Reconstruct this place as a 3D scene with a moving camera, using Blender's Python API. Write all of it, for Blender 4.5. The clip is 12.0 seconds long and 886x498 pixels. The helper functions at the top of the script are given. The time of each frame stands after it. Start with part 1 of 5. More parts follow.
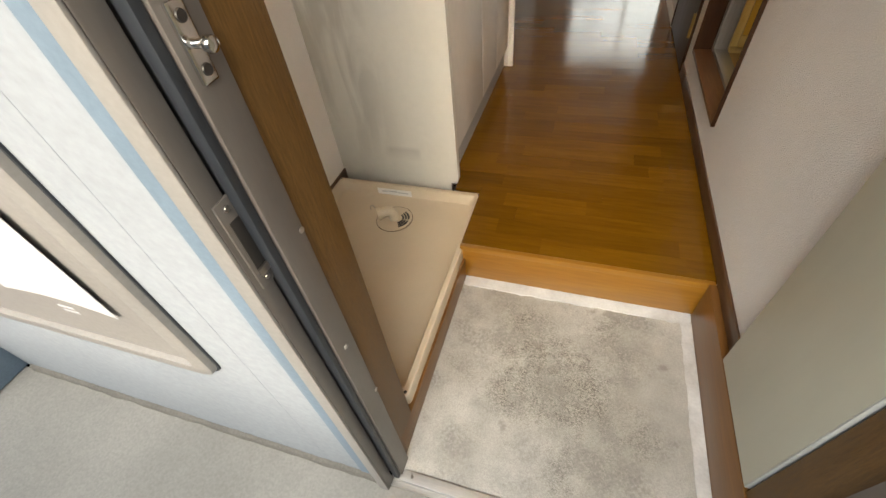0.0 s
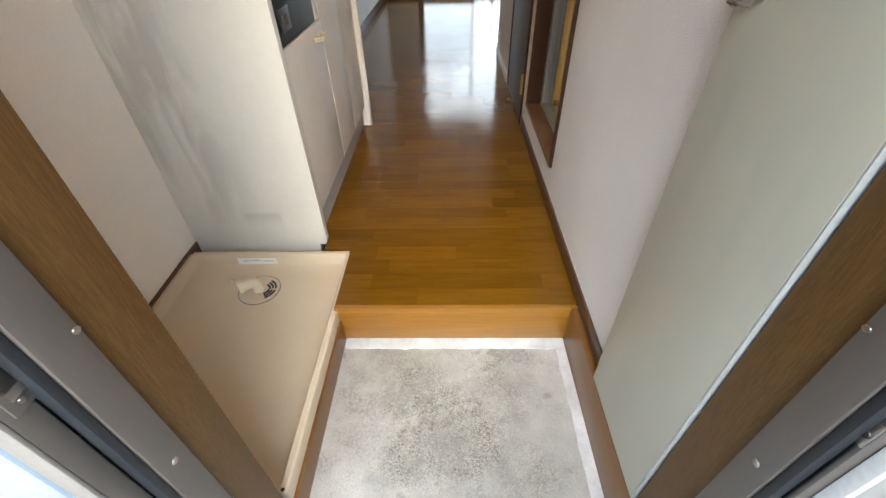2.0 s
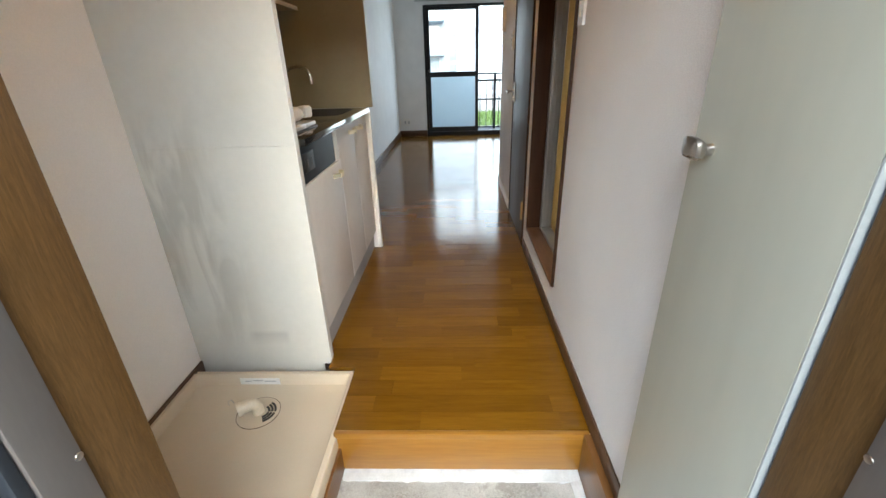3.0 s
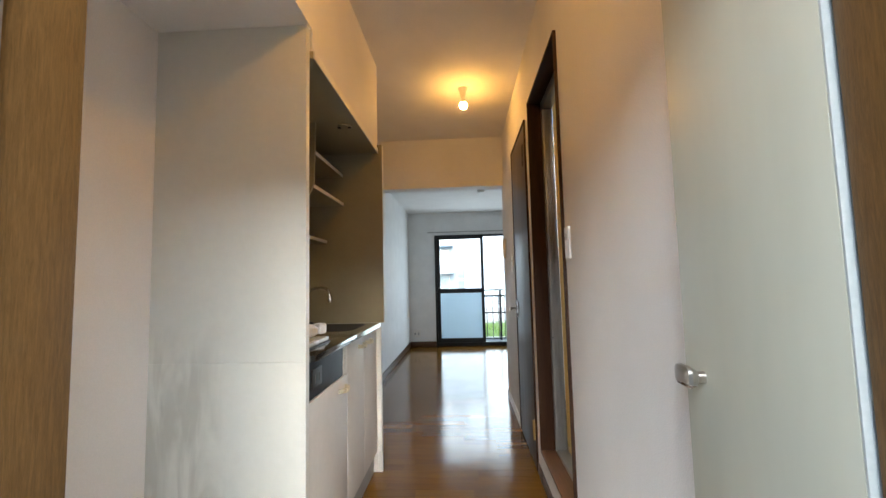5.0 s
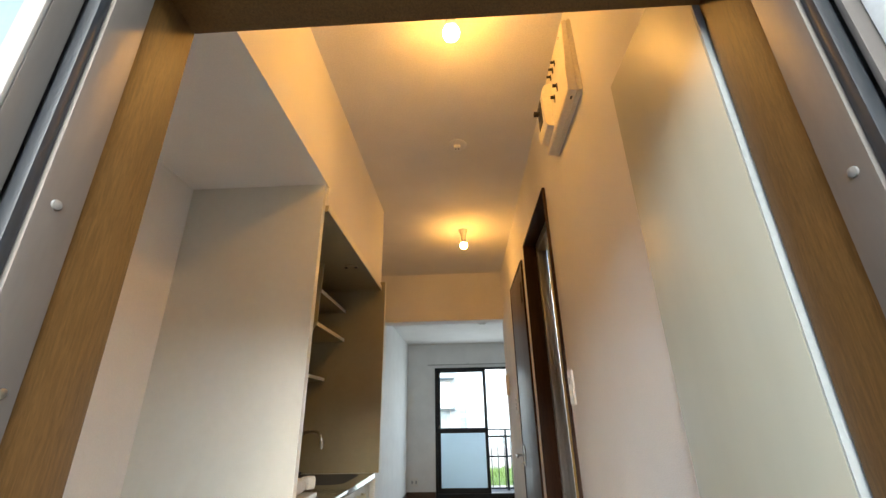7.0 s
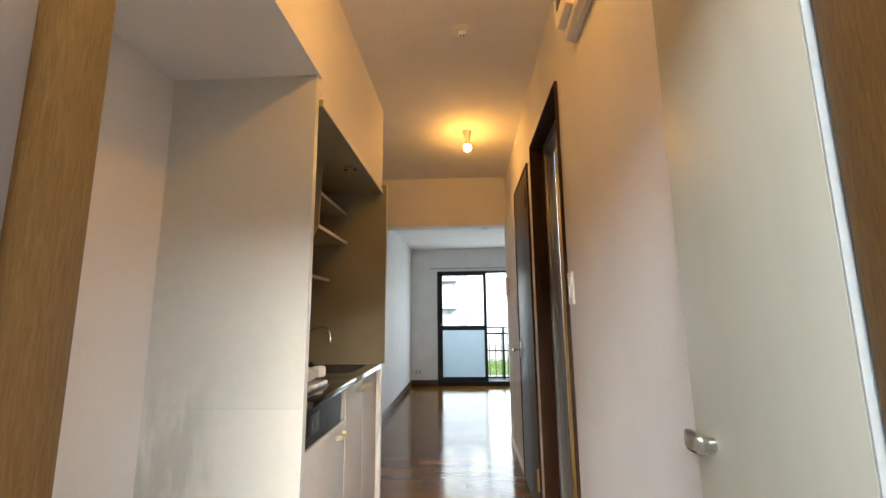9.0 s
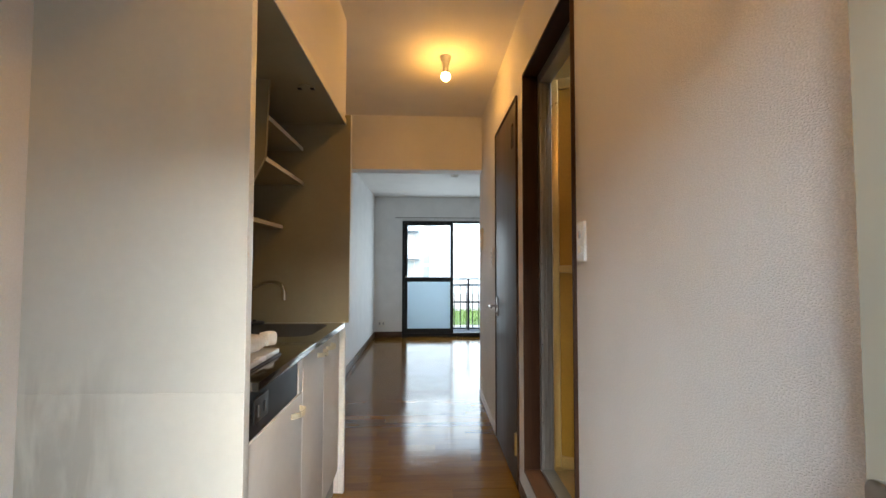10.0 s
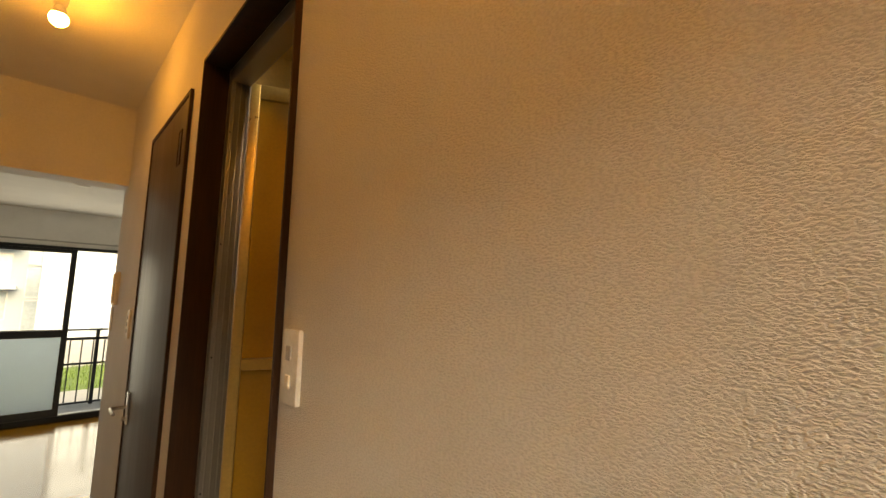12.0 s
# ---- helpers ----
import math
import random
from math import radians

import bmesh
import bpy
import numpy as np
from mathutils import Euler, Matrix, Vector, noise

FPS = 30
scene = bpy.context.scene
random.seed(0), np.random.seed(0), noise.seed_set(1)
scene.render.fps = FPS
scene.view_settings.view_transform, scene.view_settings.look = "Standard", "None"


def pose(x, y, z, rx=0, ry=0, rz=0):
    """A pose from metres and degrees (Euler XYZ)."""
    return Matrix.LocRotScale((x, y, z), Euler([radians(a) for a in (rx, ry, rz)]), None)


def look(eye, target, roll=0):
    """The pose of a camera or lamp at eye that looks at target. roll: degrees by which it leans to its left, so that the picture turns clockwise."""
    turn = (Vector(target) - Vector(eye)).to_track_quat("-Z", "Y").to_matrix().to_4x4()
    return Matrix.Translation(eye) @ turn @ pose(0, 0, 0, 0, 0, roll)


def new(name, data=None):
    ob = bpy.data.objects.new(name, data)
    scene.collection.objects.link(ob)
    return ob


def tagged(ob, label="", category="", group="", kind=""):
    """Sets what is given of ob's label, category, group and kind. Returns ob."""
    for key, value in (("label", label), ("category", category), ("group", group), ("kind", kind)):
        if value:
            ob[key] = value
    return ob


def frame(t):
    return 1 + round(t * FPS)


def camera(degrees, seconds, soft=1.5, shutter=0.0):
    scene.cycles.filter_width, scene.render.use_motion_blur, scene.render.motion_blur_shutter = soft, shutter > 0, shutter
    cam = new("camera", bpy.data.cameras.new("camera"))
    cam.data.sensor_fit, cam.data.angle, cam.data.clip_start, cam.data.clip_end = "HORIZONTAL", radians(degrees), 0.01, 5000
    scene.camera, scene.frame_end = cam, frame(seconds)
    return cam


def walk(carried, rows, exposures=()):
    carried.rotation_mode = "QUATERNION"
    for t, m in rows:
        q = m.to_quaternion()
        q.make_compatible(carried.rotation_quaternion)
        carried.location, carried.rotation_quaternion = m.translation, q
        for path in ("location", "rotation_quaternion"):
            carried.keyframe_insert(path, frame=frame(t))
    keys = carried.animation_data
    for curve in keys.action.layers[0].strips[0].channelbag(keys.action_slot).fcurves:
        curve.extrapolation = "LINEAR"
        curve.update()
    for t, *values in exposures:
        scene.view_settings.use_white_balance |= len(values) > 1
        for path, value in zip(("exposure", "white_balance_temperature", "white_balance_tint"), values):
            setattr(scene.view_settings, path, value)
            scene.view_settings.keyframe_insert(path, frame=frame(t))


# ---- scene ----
cam = camera(93.9, 12.0)
PATH = [
    (0, (0.282, -0.969, 1.051), (-0.24, 0.316, -0.39), -7.3),
    (0.5, (0.325, -0.936, 1.035), (0.061, 0.364, -0.461), -4.6),
    (1, (0.347, -0.927, 1.024), (0.233, 0.4, -0.468), -2.4),
    (1.5, (0.346, -0.925, 1.022), (0.296, 0.478, -0.402), -1.3),
    (2, (0.345, -0.93, 1.029), (0.308, 0.604, -0.253), -1.2),
    (2.5, (0.359, -0.944, 1.044), (0.299, 0.748, -0.02), -1.7),
    (3, (0.358, -0.957, 1.06), (0.287, 0.87, 0.249), -1.7),
    (3.2, (0.358, -0.952, 1.076), (0.283, 0.914, 0.358), -1.9),
    (3.6, (0.361, -0.961, 1.086), (0.277, 0.985, 0.573), -1.86),
    (4.0, (0.367, -0.975, 1.086), (0.274, 1.014, 0.783), -1.7),
    (4.4, (0.371, -0.988, 1.084), (0.273, 1.016, 0.98), -1.54),
    (4.8, (0.37, -0.995, 1.087), (0.273, 1.001, 1.159), -1.5),
    (5, (0.372, -0.994, 1.091), (0.277, 0.997, 1.248), -1.4),
    (5.5, (0.361, -1.0, 1.101), (0.273, 0.967, 1.453), -1.6),
    (6, (0.372, -1.015, 1.114), (0.286, 0.913, 1.639), -1.3),
    (6.5, (0.37, -1.028, 1.123), (0.292, 0.859, 1.779), -1.3),
    (6.7, (0.378, -1.034, 1.128), (0.296, 0.839, 1.826), -1.1),
    (7.1, (0.374, -1.042, 1.133), (0.292, 0.814, 1.893), -1.09),
    (7.5, (0.366, -1.046, 1.137), (0.280, 0.818, 1.887), -1.19),
    (7.9, (0.361, -1.042, 1.137), (0.269, 0.844, 1.819), -1.24),
    (8.3, (0.363, -1.032, 1.135), (0.266, 0.886, 1.699), -1.1),
    (8.5, (0.366, -1.025, 1.135), (0.265, 0.908, 1.633), -1.1),
    (9, (0.374, -0.996, 1.126), (0.268, 0.975, 1.447), -0.6),
    (9.5, (0.336, -0.871, 1.119), (0.282, 1.121, 1.29), -0.3),
    (10, (0.294, -0.682, 1.149), (0.37, 1.315, 1.231), 0.1),
    (10.5, (0.277, -0.469, 1.17), (0.649, 1.492, 1.286), 0.6),
    (11, (0.286, -0.252, 1.243), (1.015, 1.603, 1.407), 0.7),
    (11.5, (0.391, -0.16, 1.275), (1.457, 1.517, 1.499), 1.1),
    (12, (0.451, -0.119, 1.334), (1.831, 1.307, 1.587), 0.8),
]
EXPOSURES = [(0, 2.02, 7600, 10), (0.5, 2.2, 7500, 9), (1.2, 2.38, 6500, 9), (2.0, 2.42, 6350, 8), (2.5, 2.48, 6150, 6), (5, 2.58, 5950, 5), (6, 2.57, 6100, 5), (8.5, 2.62, 6450, 7), (9.0, 2.64, 6400, 8), (9.5, 2.58, 6150, 8), (10.5, 2.48, 6050, 4), (11, 2.54, 7100, 5), (11.5, 2.4, 8300, 9), (12, 2.22, 11000, 10)]
walk(cam, [(t, look(eye, target, roll)) for t, eye, target, roll in PATH], EXPOSURES)

# ---- world, sun, exposure ----
world = bpy.data.worlds.new("overcast_sky")
scene.world = world
world.use_nodes = True
sky = world.node_tree.nodes.new("ShaderNodeTexSky")
sky.sky_type = "NISHITA"
sky.sun_disc = False
sky.sun_elevation = radians(27)
sky.sun_rotation = radians(175)
sky.air_density, sky.dust_density, sky.ozone_density = 1.0, 3.0, 0.6
world.node_tree.links.new(sky.outputs[0], world.node_tree.nodes["Background"].inputs[0])
world.node_tree.nodes["Background"].inputs[1].default_value = 0.10
sun = new("sun", bpy.data.lights.new("sun", "SUN"))
sun.data.energy, sun.data.angle, sun.data.color = 2.6, radians(75), (0.865, 0.945, 1.0)
sun.matrix_world = look((1.8, -20, 10.0), (0, 0, 0))


# daylight through the balcony window's opening
day = new("window_daylight", bpy.data.lights.new("window_daylight", "AREA"))
day.data.shape, day.data.size, day.data.size_y = "RECTANGLE", 1.5, 1.75
day.data.energy, day.data.color = 3.4, (0.86, 0.945, 1.0)
day.matrix_world = look((0.72, 6.03, 0.98), (0.72, 0, 0.9))


# ---- materials ----
def nodes_of(name):
    m = bpy.data.materials.new(name)
    m.use_nodes = True
    return m, m.node_tree.nodes, m.node_tree.links, m.node_tree.nodes["Principled BSDF"]


def surface(name, colour, rough=0.5, metal=0.0, vary=0.12, scale=(6, 6, 6), fine=(120, 120, 120), fine_vary=0.06,
            bump=0.0, stain=None, stain_amount=0.0, random_piece=0.0, coat=0.0, rough_vary=0.1):
    """A plain finish with broad mottling, fine grain, relief and optional stains."""
    m, n, l, b = nodes_of(name)
    tc = n.new("ShaderNodeTexCoord")

    def field(sc, detail):
        mp = n.new("ShaderNodeMapping")
        mp.inputs["Scale"].default_value = sc
        t = n.new("ShaderNodeTexNoise")
        t.inputs["Scale"].default_value = 1.0
        t.inputs["Detail"].default_value = detail
        l.new(tc.outputs["Object"], mp.inputs[0])
        l.new(mp.outputs[0], t.inputs["Vector"])
        return t

    broad, grain = field(scale, 4), field(fine, 3)

    def ranged(src, lo, hi):
        r = n.new("ShaderNodeMapRange")
        r.inputs["From Min"].default_value, r.inputs["From Max"].default_value = 0.3, 0.7
        r.inputs["To Min"].default_value, r.inputs["To Max"].default_value = lo, hi
        l.new(src, r.inputs["Value"])
        return r.outputs[0]

    def times(a, bb):
        x = n.new("ShaderNodeMath")
        x.operation = "MULTIPLY"
        l.new(a, x.inputs[0])
        l.new(bb, x.inputs[1])
        return x.outputs[0]

    f = times(ranged(broad.outputs[0], 1 - vary, 1 + vary * 0.6), ranged(grain.outputs[0], 1 - fine_vary, 1 + fine_vary))
    if random_piece:
        oi = n.new("ShaderNodeObjectInfo")
        r = n.new("ShaderNodeMapRange")
        r.inputs["To Min"].default_value, r.inputs["To Max"].default_value = 1 - random_piece, 1 + random_piece
        l.new(oi.outputs["Random"], r.inputs["Value"])
        f = times(f, r.outputs[0])
    base = n.new("ShaderNodeMix")
    base.data_type = "RGBA"
    base.inputs[6].default_value = (*colour, 1)
    base.inputs[7].default_value = (*(stain or colour), 1)
    base.inputs[0].default_value = 0
    if stain:
        s = field((scale[0] * 0.45, scale[1] * 0.45, scale[2] * 0.45), 6)
        r = n.new("ShaderNodeMapRange")
        r.inputs["From Min"].default_value, r.inputs["From Max"].default_value = 0.48, 0.72
        r.inputs["To Max"].default_value = stain_amount
        l.new(s.outputs[0], r.inputs["Value"])
        l.new(r.outputs[0], base.inputs[0])
    mul = n.new("ShaderNodeVectorMath")
    mul.operation = "SCALE"
    l.new(base.outputs[2], mul.inputs[0])
    l.new(f, mul.inputs["Scale"])
    l.new(mul.outputs[0], b.inputs["Base Color"])
    l.new(ranged(broad.outputs[0], max(rough - rough_vary * rough, 0.02), min(rough + rough_vary * rough, 1)), b.inputs["Roughness"])
    b.inputs["Metallic"].default_value = metal
    b.inputs["Coat Weight"].default_value = coat
    b.inputs["Coat Roughness"].default_value = 0.12
    if bump:
        bp = n.new("ShaderNodeBump")
        bp.inputs["Strength"].default_value = min(bump, 1)
        bp.inputs["Distance"].default_value = 0.0012
        l.new(grain.outputs[0], bp.inputs["Height"])
        l.new(bp.outputs[0], b.inputs["Normal"])
    return m


def wallpaper(name, colour):
    """Woven vinyl wallpaper: short raised dashes along the wall."""
    m, n, l, b = nodes_of(name)
    tc = n.new("ShaderNodeTexCoord")

    def field(sc, detail=2):
        mp = n.new("ShaderNodeMapping")
        mp.inputs["Scale"].default_value = sc
        t = n.new("ShaderNodeTexNoise")
        t.inputs["Scale"].default_value = 1
        t.inputs["Detail"].default_value = detail
        t.inputs["Distortion"].default_value = 0.15
        l.new(tc.outputs["Object"], mp.inputs[0])
        l.new(mp.outputs[0], t.inputs["Vector"])
        return t.outputs[0]


    def math_of(kind, p, q):
        x = n.new("ShaderNodeMath")
        x.operation = kind
        for i, v in enumerate((p, q)):
            if isinstance(v, (int, float)):
                x.inputs[i].default_value = v
            else:
                l.new(v, x.inputs[i])
        return x.outputs[0]
    # raised dashes about 4 mm long and 2 mm high, unevenly broken
    dash = n.new("ShaderNodeMapRange")
    for k, v in zip(("From Min", "From Max", "To Min", "To Max"), (0.40, 0.60, 0.0, 1.0)):
        dash.inputs[k].default_value = v
    l.new(field((250, 250, 530), 1.2), dash.inputs["Value"])
    knit = dash.outputs[0]
    broad = field((2.2, 2.2, 1.6), 5)
    weave = math_of("ADD", math_of("MULTIPLY", knit, 0.60), math_of("MULTIPLY", field((480, 480, 620), 3), 0.40))
    r = n.new("ShaderNodeMapRange")
    r.inputs["From Min"].default_value, r.inputs["From Max"].default_value = 0.3, 0.7
    r.inputs["To Min"].default_value, r.inputs["To Max"].default_value = 0.92, 1.05
    l.new(broad, r.inputs["Value"])
    # crease shade painted in: pits of the weave darker, raised dashes lighter
    r2 = n.new("ShaderNodeMapRange")
    r2.inputs["From Min"].default_value, r2.inputs["From Max"].default_value = 0.15, 0.85
    r2.inputs["To Min"].default_value, r2.inputs["To Max"].default_value = 0.90, 1.04
    l.new(weave, r2.inputs["Value"])
    mm = n.new("ShaderNodeMath")
    mm.operation = "MULTIPLY"
    l.new(r.outputs[0], mm.inputs[0])
    l.new(r2.outputs[0], mm.inputs[1])
    mul = n.new("ShaderNodeVectorMath")
    mul.operation = "SCALE"
    mul.inputs[0].default_value = colour
    l.new(mm.outputs[0], mul.inputs["Scale"])
    l.new(mul.outputs[0], b.inputs["Base Color"])
    b.inputs["Roughness"].default_value = 0.62
    bp = n.new("ShaderNodeBump")
    bp.inputs["Strength"].default_value, bp.inputs["Distance"].default_value = 1.0, 0.0024
    l.new(weave, bp.inputs["Height"])
    l.new(bp.outputs[0], b.inputs["Normal"])
    return m


def wood(name, dark, light, grain=(3, 40, 40), rough=0.35, coat=0.0, piece=0.0, bump=0.15, contrast=(0.35, 0.68)):
    """Timber: grain drawn out along the axis with the smallest scale."""
    m, n, l, b = nodes_of(name)
    tc = n.new("ShaderNodeTexCoord")
    src = tc.outputs["Object"]
    oi = n.new("ShaderNodeObjectInfo")
    off = n.new("ShaderNodeVectorMath")
    off.operation = "MULTIPLY_ADD"
    off.inputs[1].default_value = (1, 1, 1)
    l.new(src, off.inputs[0])
    sh = n.new("ShaderNodeMath")
    sh.operation = "MULTIPLY"
    sh.inputs[1].default_value = 17.0 if piece else 0.0
    l.new(oi.outputs["Random"], sh.inputs[0])
    l.new(sh.outputs[0], off.inputs[2])

    def field(sc, detail, dist=0.6):
        mp = n.new("ShaderNodeMapping")
        mp.inputs["Scale"].default_value = sc
        t = n.new("ShaderNodeTexNoise")
        t.inputs["Scale"].default_value = 1
        t.inputs["Detail"].default_value = detail
        t.inputs["Distortion"].default_value = dist
        l.new(off.outputs[0], mp.inputs[0])
        l.new(mp.outputs[0], t.inputs["Vector"])
        return t.outputs[0]

    g1 = field(grain, 5)
    g2 = field(tuple(5 * g for g in grain), 3, 0.2)
    ramp = n.new("ShaderNodeMapRange")
    ramp.inputs["From Min"].default_value, ramp.inputs["From Max"].default_value = contrast
    mixf = n.new("ShaderNodeMath")
    mixf.operation = "MULTIPLY_ADD"
    mixf.inputs[1].default_value = 0.35
    l.new(g2, mixf.inputs[0])
    sc1 = n.new("ShaderNodeMath")
    sc1.operation = "MULTIPLY"
    sc1.inputs[1].default_value = 0.65
    l.new(g1, sc1.inputs[0])
    l.new(sc1.outputs[0], mixf.inputs[2])
    l.new(mixf.outputs[0], ramp.inputs["Value"])
    mix = n.new("ShaderNodeMix")
    mix.data_type = "RGBA"
    mix.inputs[6].default_value, mix.inputs[7].default_value = (*dark, 1), (*light, 1)
    l.new(ramp.outputs[0], mix.inputs[0])
    out = mix.outputs[2]
    if piece:
        r = n.new("ShaderNodeMapRange")
        r.inputs["To Min"].default_value, r.inputs["To Max"].default_value = 1 - piece, 1 + piece
        l.new(oi.outputs["Random"], r.inputs["Value"])
        mul = n.new("ShaderNodeVectorMath")
        mul.operation = "SCALE"
        l.new(out, mul.inputs[0])
        l.new(r.outputs[0], mul.inputs["Scale"])
        out = mul.outputs[0]
    l.new(out, b.inputs["Base Color"])
    rr = n.new("ShaderNodeMapRange")
    rr.inputs["To Min"].default_value, rr.inputs["To Max"].default_value = rough * 0.8, rough * 1.25
    l.new(g1, rr.inputs["Value"])
    l.new(rr.outputs[0], b.inputs["Roughness"])
    b.inputs["Coat Weight"].default_value = coat
    b.inputs["Coat Roughness"].default_value = 0.13
    if bump:
        bp = n.new("ShaderNodeBump")
        bp.inputs["Strength"].default_value, bp.inputs["Distance"].default_value = bump, 0.0008
        l.new(g2, bp.inputs["Height"])
        l.new(bp.outputs[0], b.inputs["Normal"])
    return m


def glass(name, rough=0.0, colour=(1, 1, 1)):
    m, n, l, b = nodes_of(name)
    b.inputs["Base Color"].default_value = (*colour, 1)
    b.inputs["Transmission Weight"].default_value = 1
    b.inputs["Roughness"].default_value = rough
    b.inputs["IOR"].default_value = 1.45 if rough else 1.1
    return m


def glow(name, colour, strength):
    m, n, l, b = nodes_of(name)
    b.inputs["Base Color"].default_value = (0.9, 0.9, 0.9, 1)
    b.inputs["Emission Color"].default_value = (*colour, 1)
    b.inputs["Emission Strength"].default_value = strength
    return m


def worn_concrete():
    """Trowelled grey mortar, rubbed down to its aggregate in the middle, with dark spots."""
    m, n, l, b = nodes_of("worn_concrete")
    tc = n.new("ShaderNodeTexCoord")
    co = tc.outputs["Object"]

    def noise_at(scale, detail=4, w=0.0):
        t = n.new("ShaderNodeTexNoise")
        t.noise_dimensions = "4D"
        t.inputs["W"].default_value = w
        t.inputs["Scale"].default_value, t.inputs["Detail"].default_value = scale, detail
        l.new(co, t.inputs["Vector"])
        return t.outputs[0]

    def remap(src, a0, a1, b0, b1):
        r = n.new("ShaderNodeMapRange")
        for k, v in zip(("From Min", "From Max", "To Min", "To Max"), (a0, a1, b0, b1)):
            r.inputs[k].default_value = v
        l.new(src, r.inputs["Value"])
        return r.outputs[0]

    def op(kind, p, q):
        x = n.new("ShaderNodeMath")
        x.operation = kind
        for i, v in enumerate((p, q)):
            if isinstance(v, float):
                x.inputs[i].default_value = v
            else:
                l.new(v, x.inputs[i])
        return x.outputs[0]

    def blend(f, p, q):
        x = n.new("ShaderNodeMix")
        x.data_type = "RGBA"
        l.new(f, x.inputs[0])
        for i, v in ((6, p), (7, q)):
            if isinstance(v, tuple):
                x.inputs[i].default_value = (*v, 1)
            else:
                l.new(v, x.inputs[i])
        return x.outputs[2]

    dist = n.new("ShaderNodeVectorMath")
    dist.operation = "DISTANCE"
    dist.inputs[1].default_value = (0.335, -0.305, GENKAN_Z)
    l.new(co, dist.inputs[0])
    worn = remap(op("ADD", dist.outputs["Value"], remap(noise_at(7.0, 5, 2.0), 0.3, 0.7, -0.15, 0.15)), 0.14, 0.37, 1.0, 0.0)
    vor = n.new("ShaderNodeTexVoronoi")
    vor.inputs["Scale"].default_value = 330
    l.new(co, vor.inputs["Vector"])
    bw = n.new("ShaderNodeSeparateColor")
    l.new(vor.outputs["Color"], bw.inputs[0])
    stones = blend(remap(bw.outputs[0], 0.0, 1.0, 0.0, 1.0), (0.13, 0.118, 0.10), (0.44, 0.42, 0.375))
    speck = op("MULTIPLY", worn, remap(noise_at(38.0, 6, 5.0), 0.34, 0.58, 0.55, 1.0))
    mortar = blend(remap(noise_at(4.5, 6, 1.0), 0.35, 0.65, 0.0, 1.0), (0.41, 0.40, 0.365), (0.60, 0.59, 0.555))
    mortar = blend(remap(noise_at(330.0, 2, 3.0), 0.40, 0.62, 0.0, 0.5), mortar, (0.33, 0.32, 0.295))
    col = blend(speck, mortar, stones)
    grime = op("MULTIPLY", remap(noise_at(6.5, 6, 12.0), 0.46, 0.64, 0.0, 0.85), remap(noise_at(120.0, 4, 13.0), 0.36, 0.60, 0.25, 1.0))
    col = blend(grime, col, (0.25, 0.24, 0.22))
    spots = remap(noise_at(11.0, 5, 9.0), 0.63, 0.68, 0.0, 0.6)
    col = blend(spots, col, (0.22, 0.20, 0.175))
    fine = remap(op("MULTIPLY", noise_at(90.0, 3, 7.0), noise_at(14.0, 3, 8.0)), 0.36, 0.42, 0.0, 0.35)
    col = blend(fine, col, (0.20, 0.185, 0.165))
    l.new(col, b.inputs["Base Color"])
    b.inputs["Roughness"].default_value = 0.78
    bp = n.new("ShaderNodeBump")
    bp.inputs["Strength"].default_value, bp.inputs["Distance"].default_value = 0.6, 0.0015
    l.new(op("MULTIPLY", bw.outputs[0], speck), bp.inputs["Height"])
    l.new(bp.outputs[0], b.inputs["Normal"])
    return m


def scuff_varnish(m):
    """Worn, duller patches across the boards' gloss."""
    n, l = m.node_tree.nodes, m.node_tree.links
    b = n["Principled BSDF"]
    geo = n.new("ShaderNodeNewGeometry")
    out = []
    for sc, lo, hi in ((3.2, 0.10, 0.165), (26.0, 0.9, 1.2)):
        t = n.new("ShaderNodeTexNoise")
        t.inputs["Scale"].default_value, t.inputs["Detail"].default_value = sc, 5
        t.inputs["Distortion"].default_value = 0.8
        l.new(geo.outputs["Position"], t.inputs["Vector"])
        r = n.new("ShaderNodeMapRange")
        for k, v in zip(("From Min", "From Max", "To Min", "To Max"), (0.38, 0.64, lo, hi)):
            r.inputs[k].default_value = v
        l.new(t.outputs[0], r.inputs["Value"])
        out.append(r.outputs[0])
    x = n.new("ShaderNodeMath")
    x.operation = "MULTIPLY"
    l.new(out[0], x.inputs[0])
    l.new(out[1], x.inputs[1])
    l.new(x.outputs[0], b.inputs["Roughness"])
    l.new(out[0], b.inputs["Coat Roughness"])


GENKAN_Z = -0.171
M_PAPER_Y = wallpaper("woven_wallpaper", (0.85, 0.825, 0.795))
M_PAPER_X = wallpaper("woven_wallpaper_cross", (0.85, 0.825, 0.795))
M_WEST = surface("smooth_wallpaper", (0.84, 0.815, 0.79), 0.68, vary=0.05, scale=(2.5, 2.5, 2.0), fine=(260, 260, 260), fine_vary=0.03, bump=0.12)
M_ROOM = surface("room_wallpaper", (0.85, 0.85, 0.84), 0.7, vary=0.05, fine=(220, 220, 220), bump=0.25)
M_CEIL = surface("ceiling_paper", (0.80, 0.785, 0.76), 0.75, vary=0.04, fine=(160, 160, 160), bump=0.3)
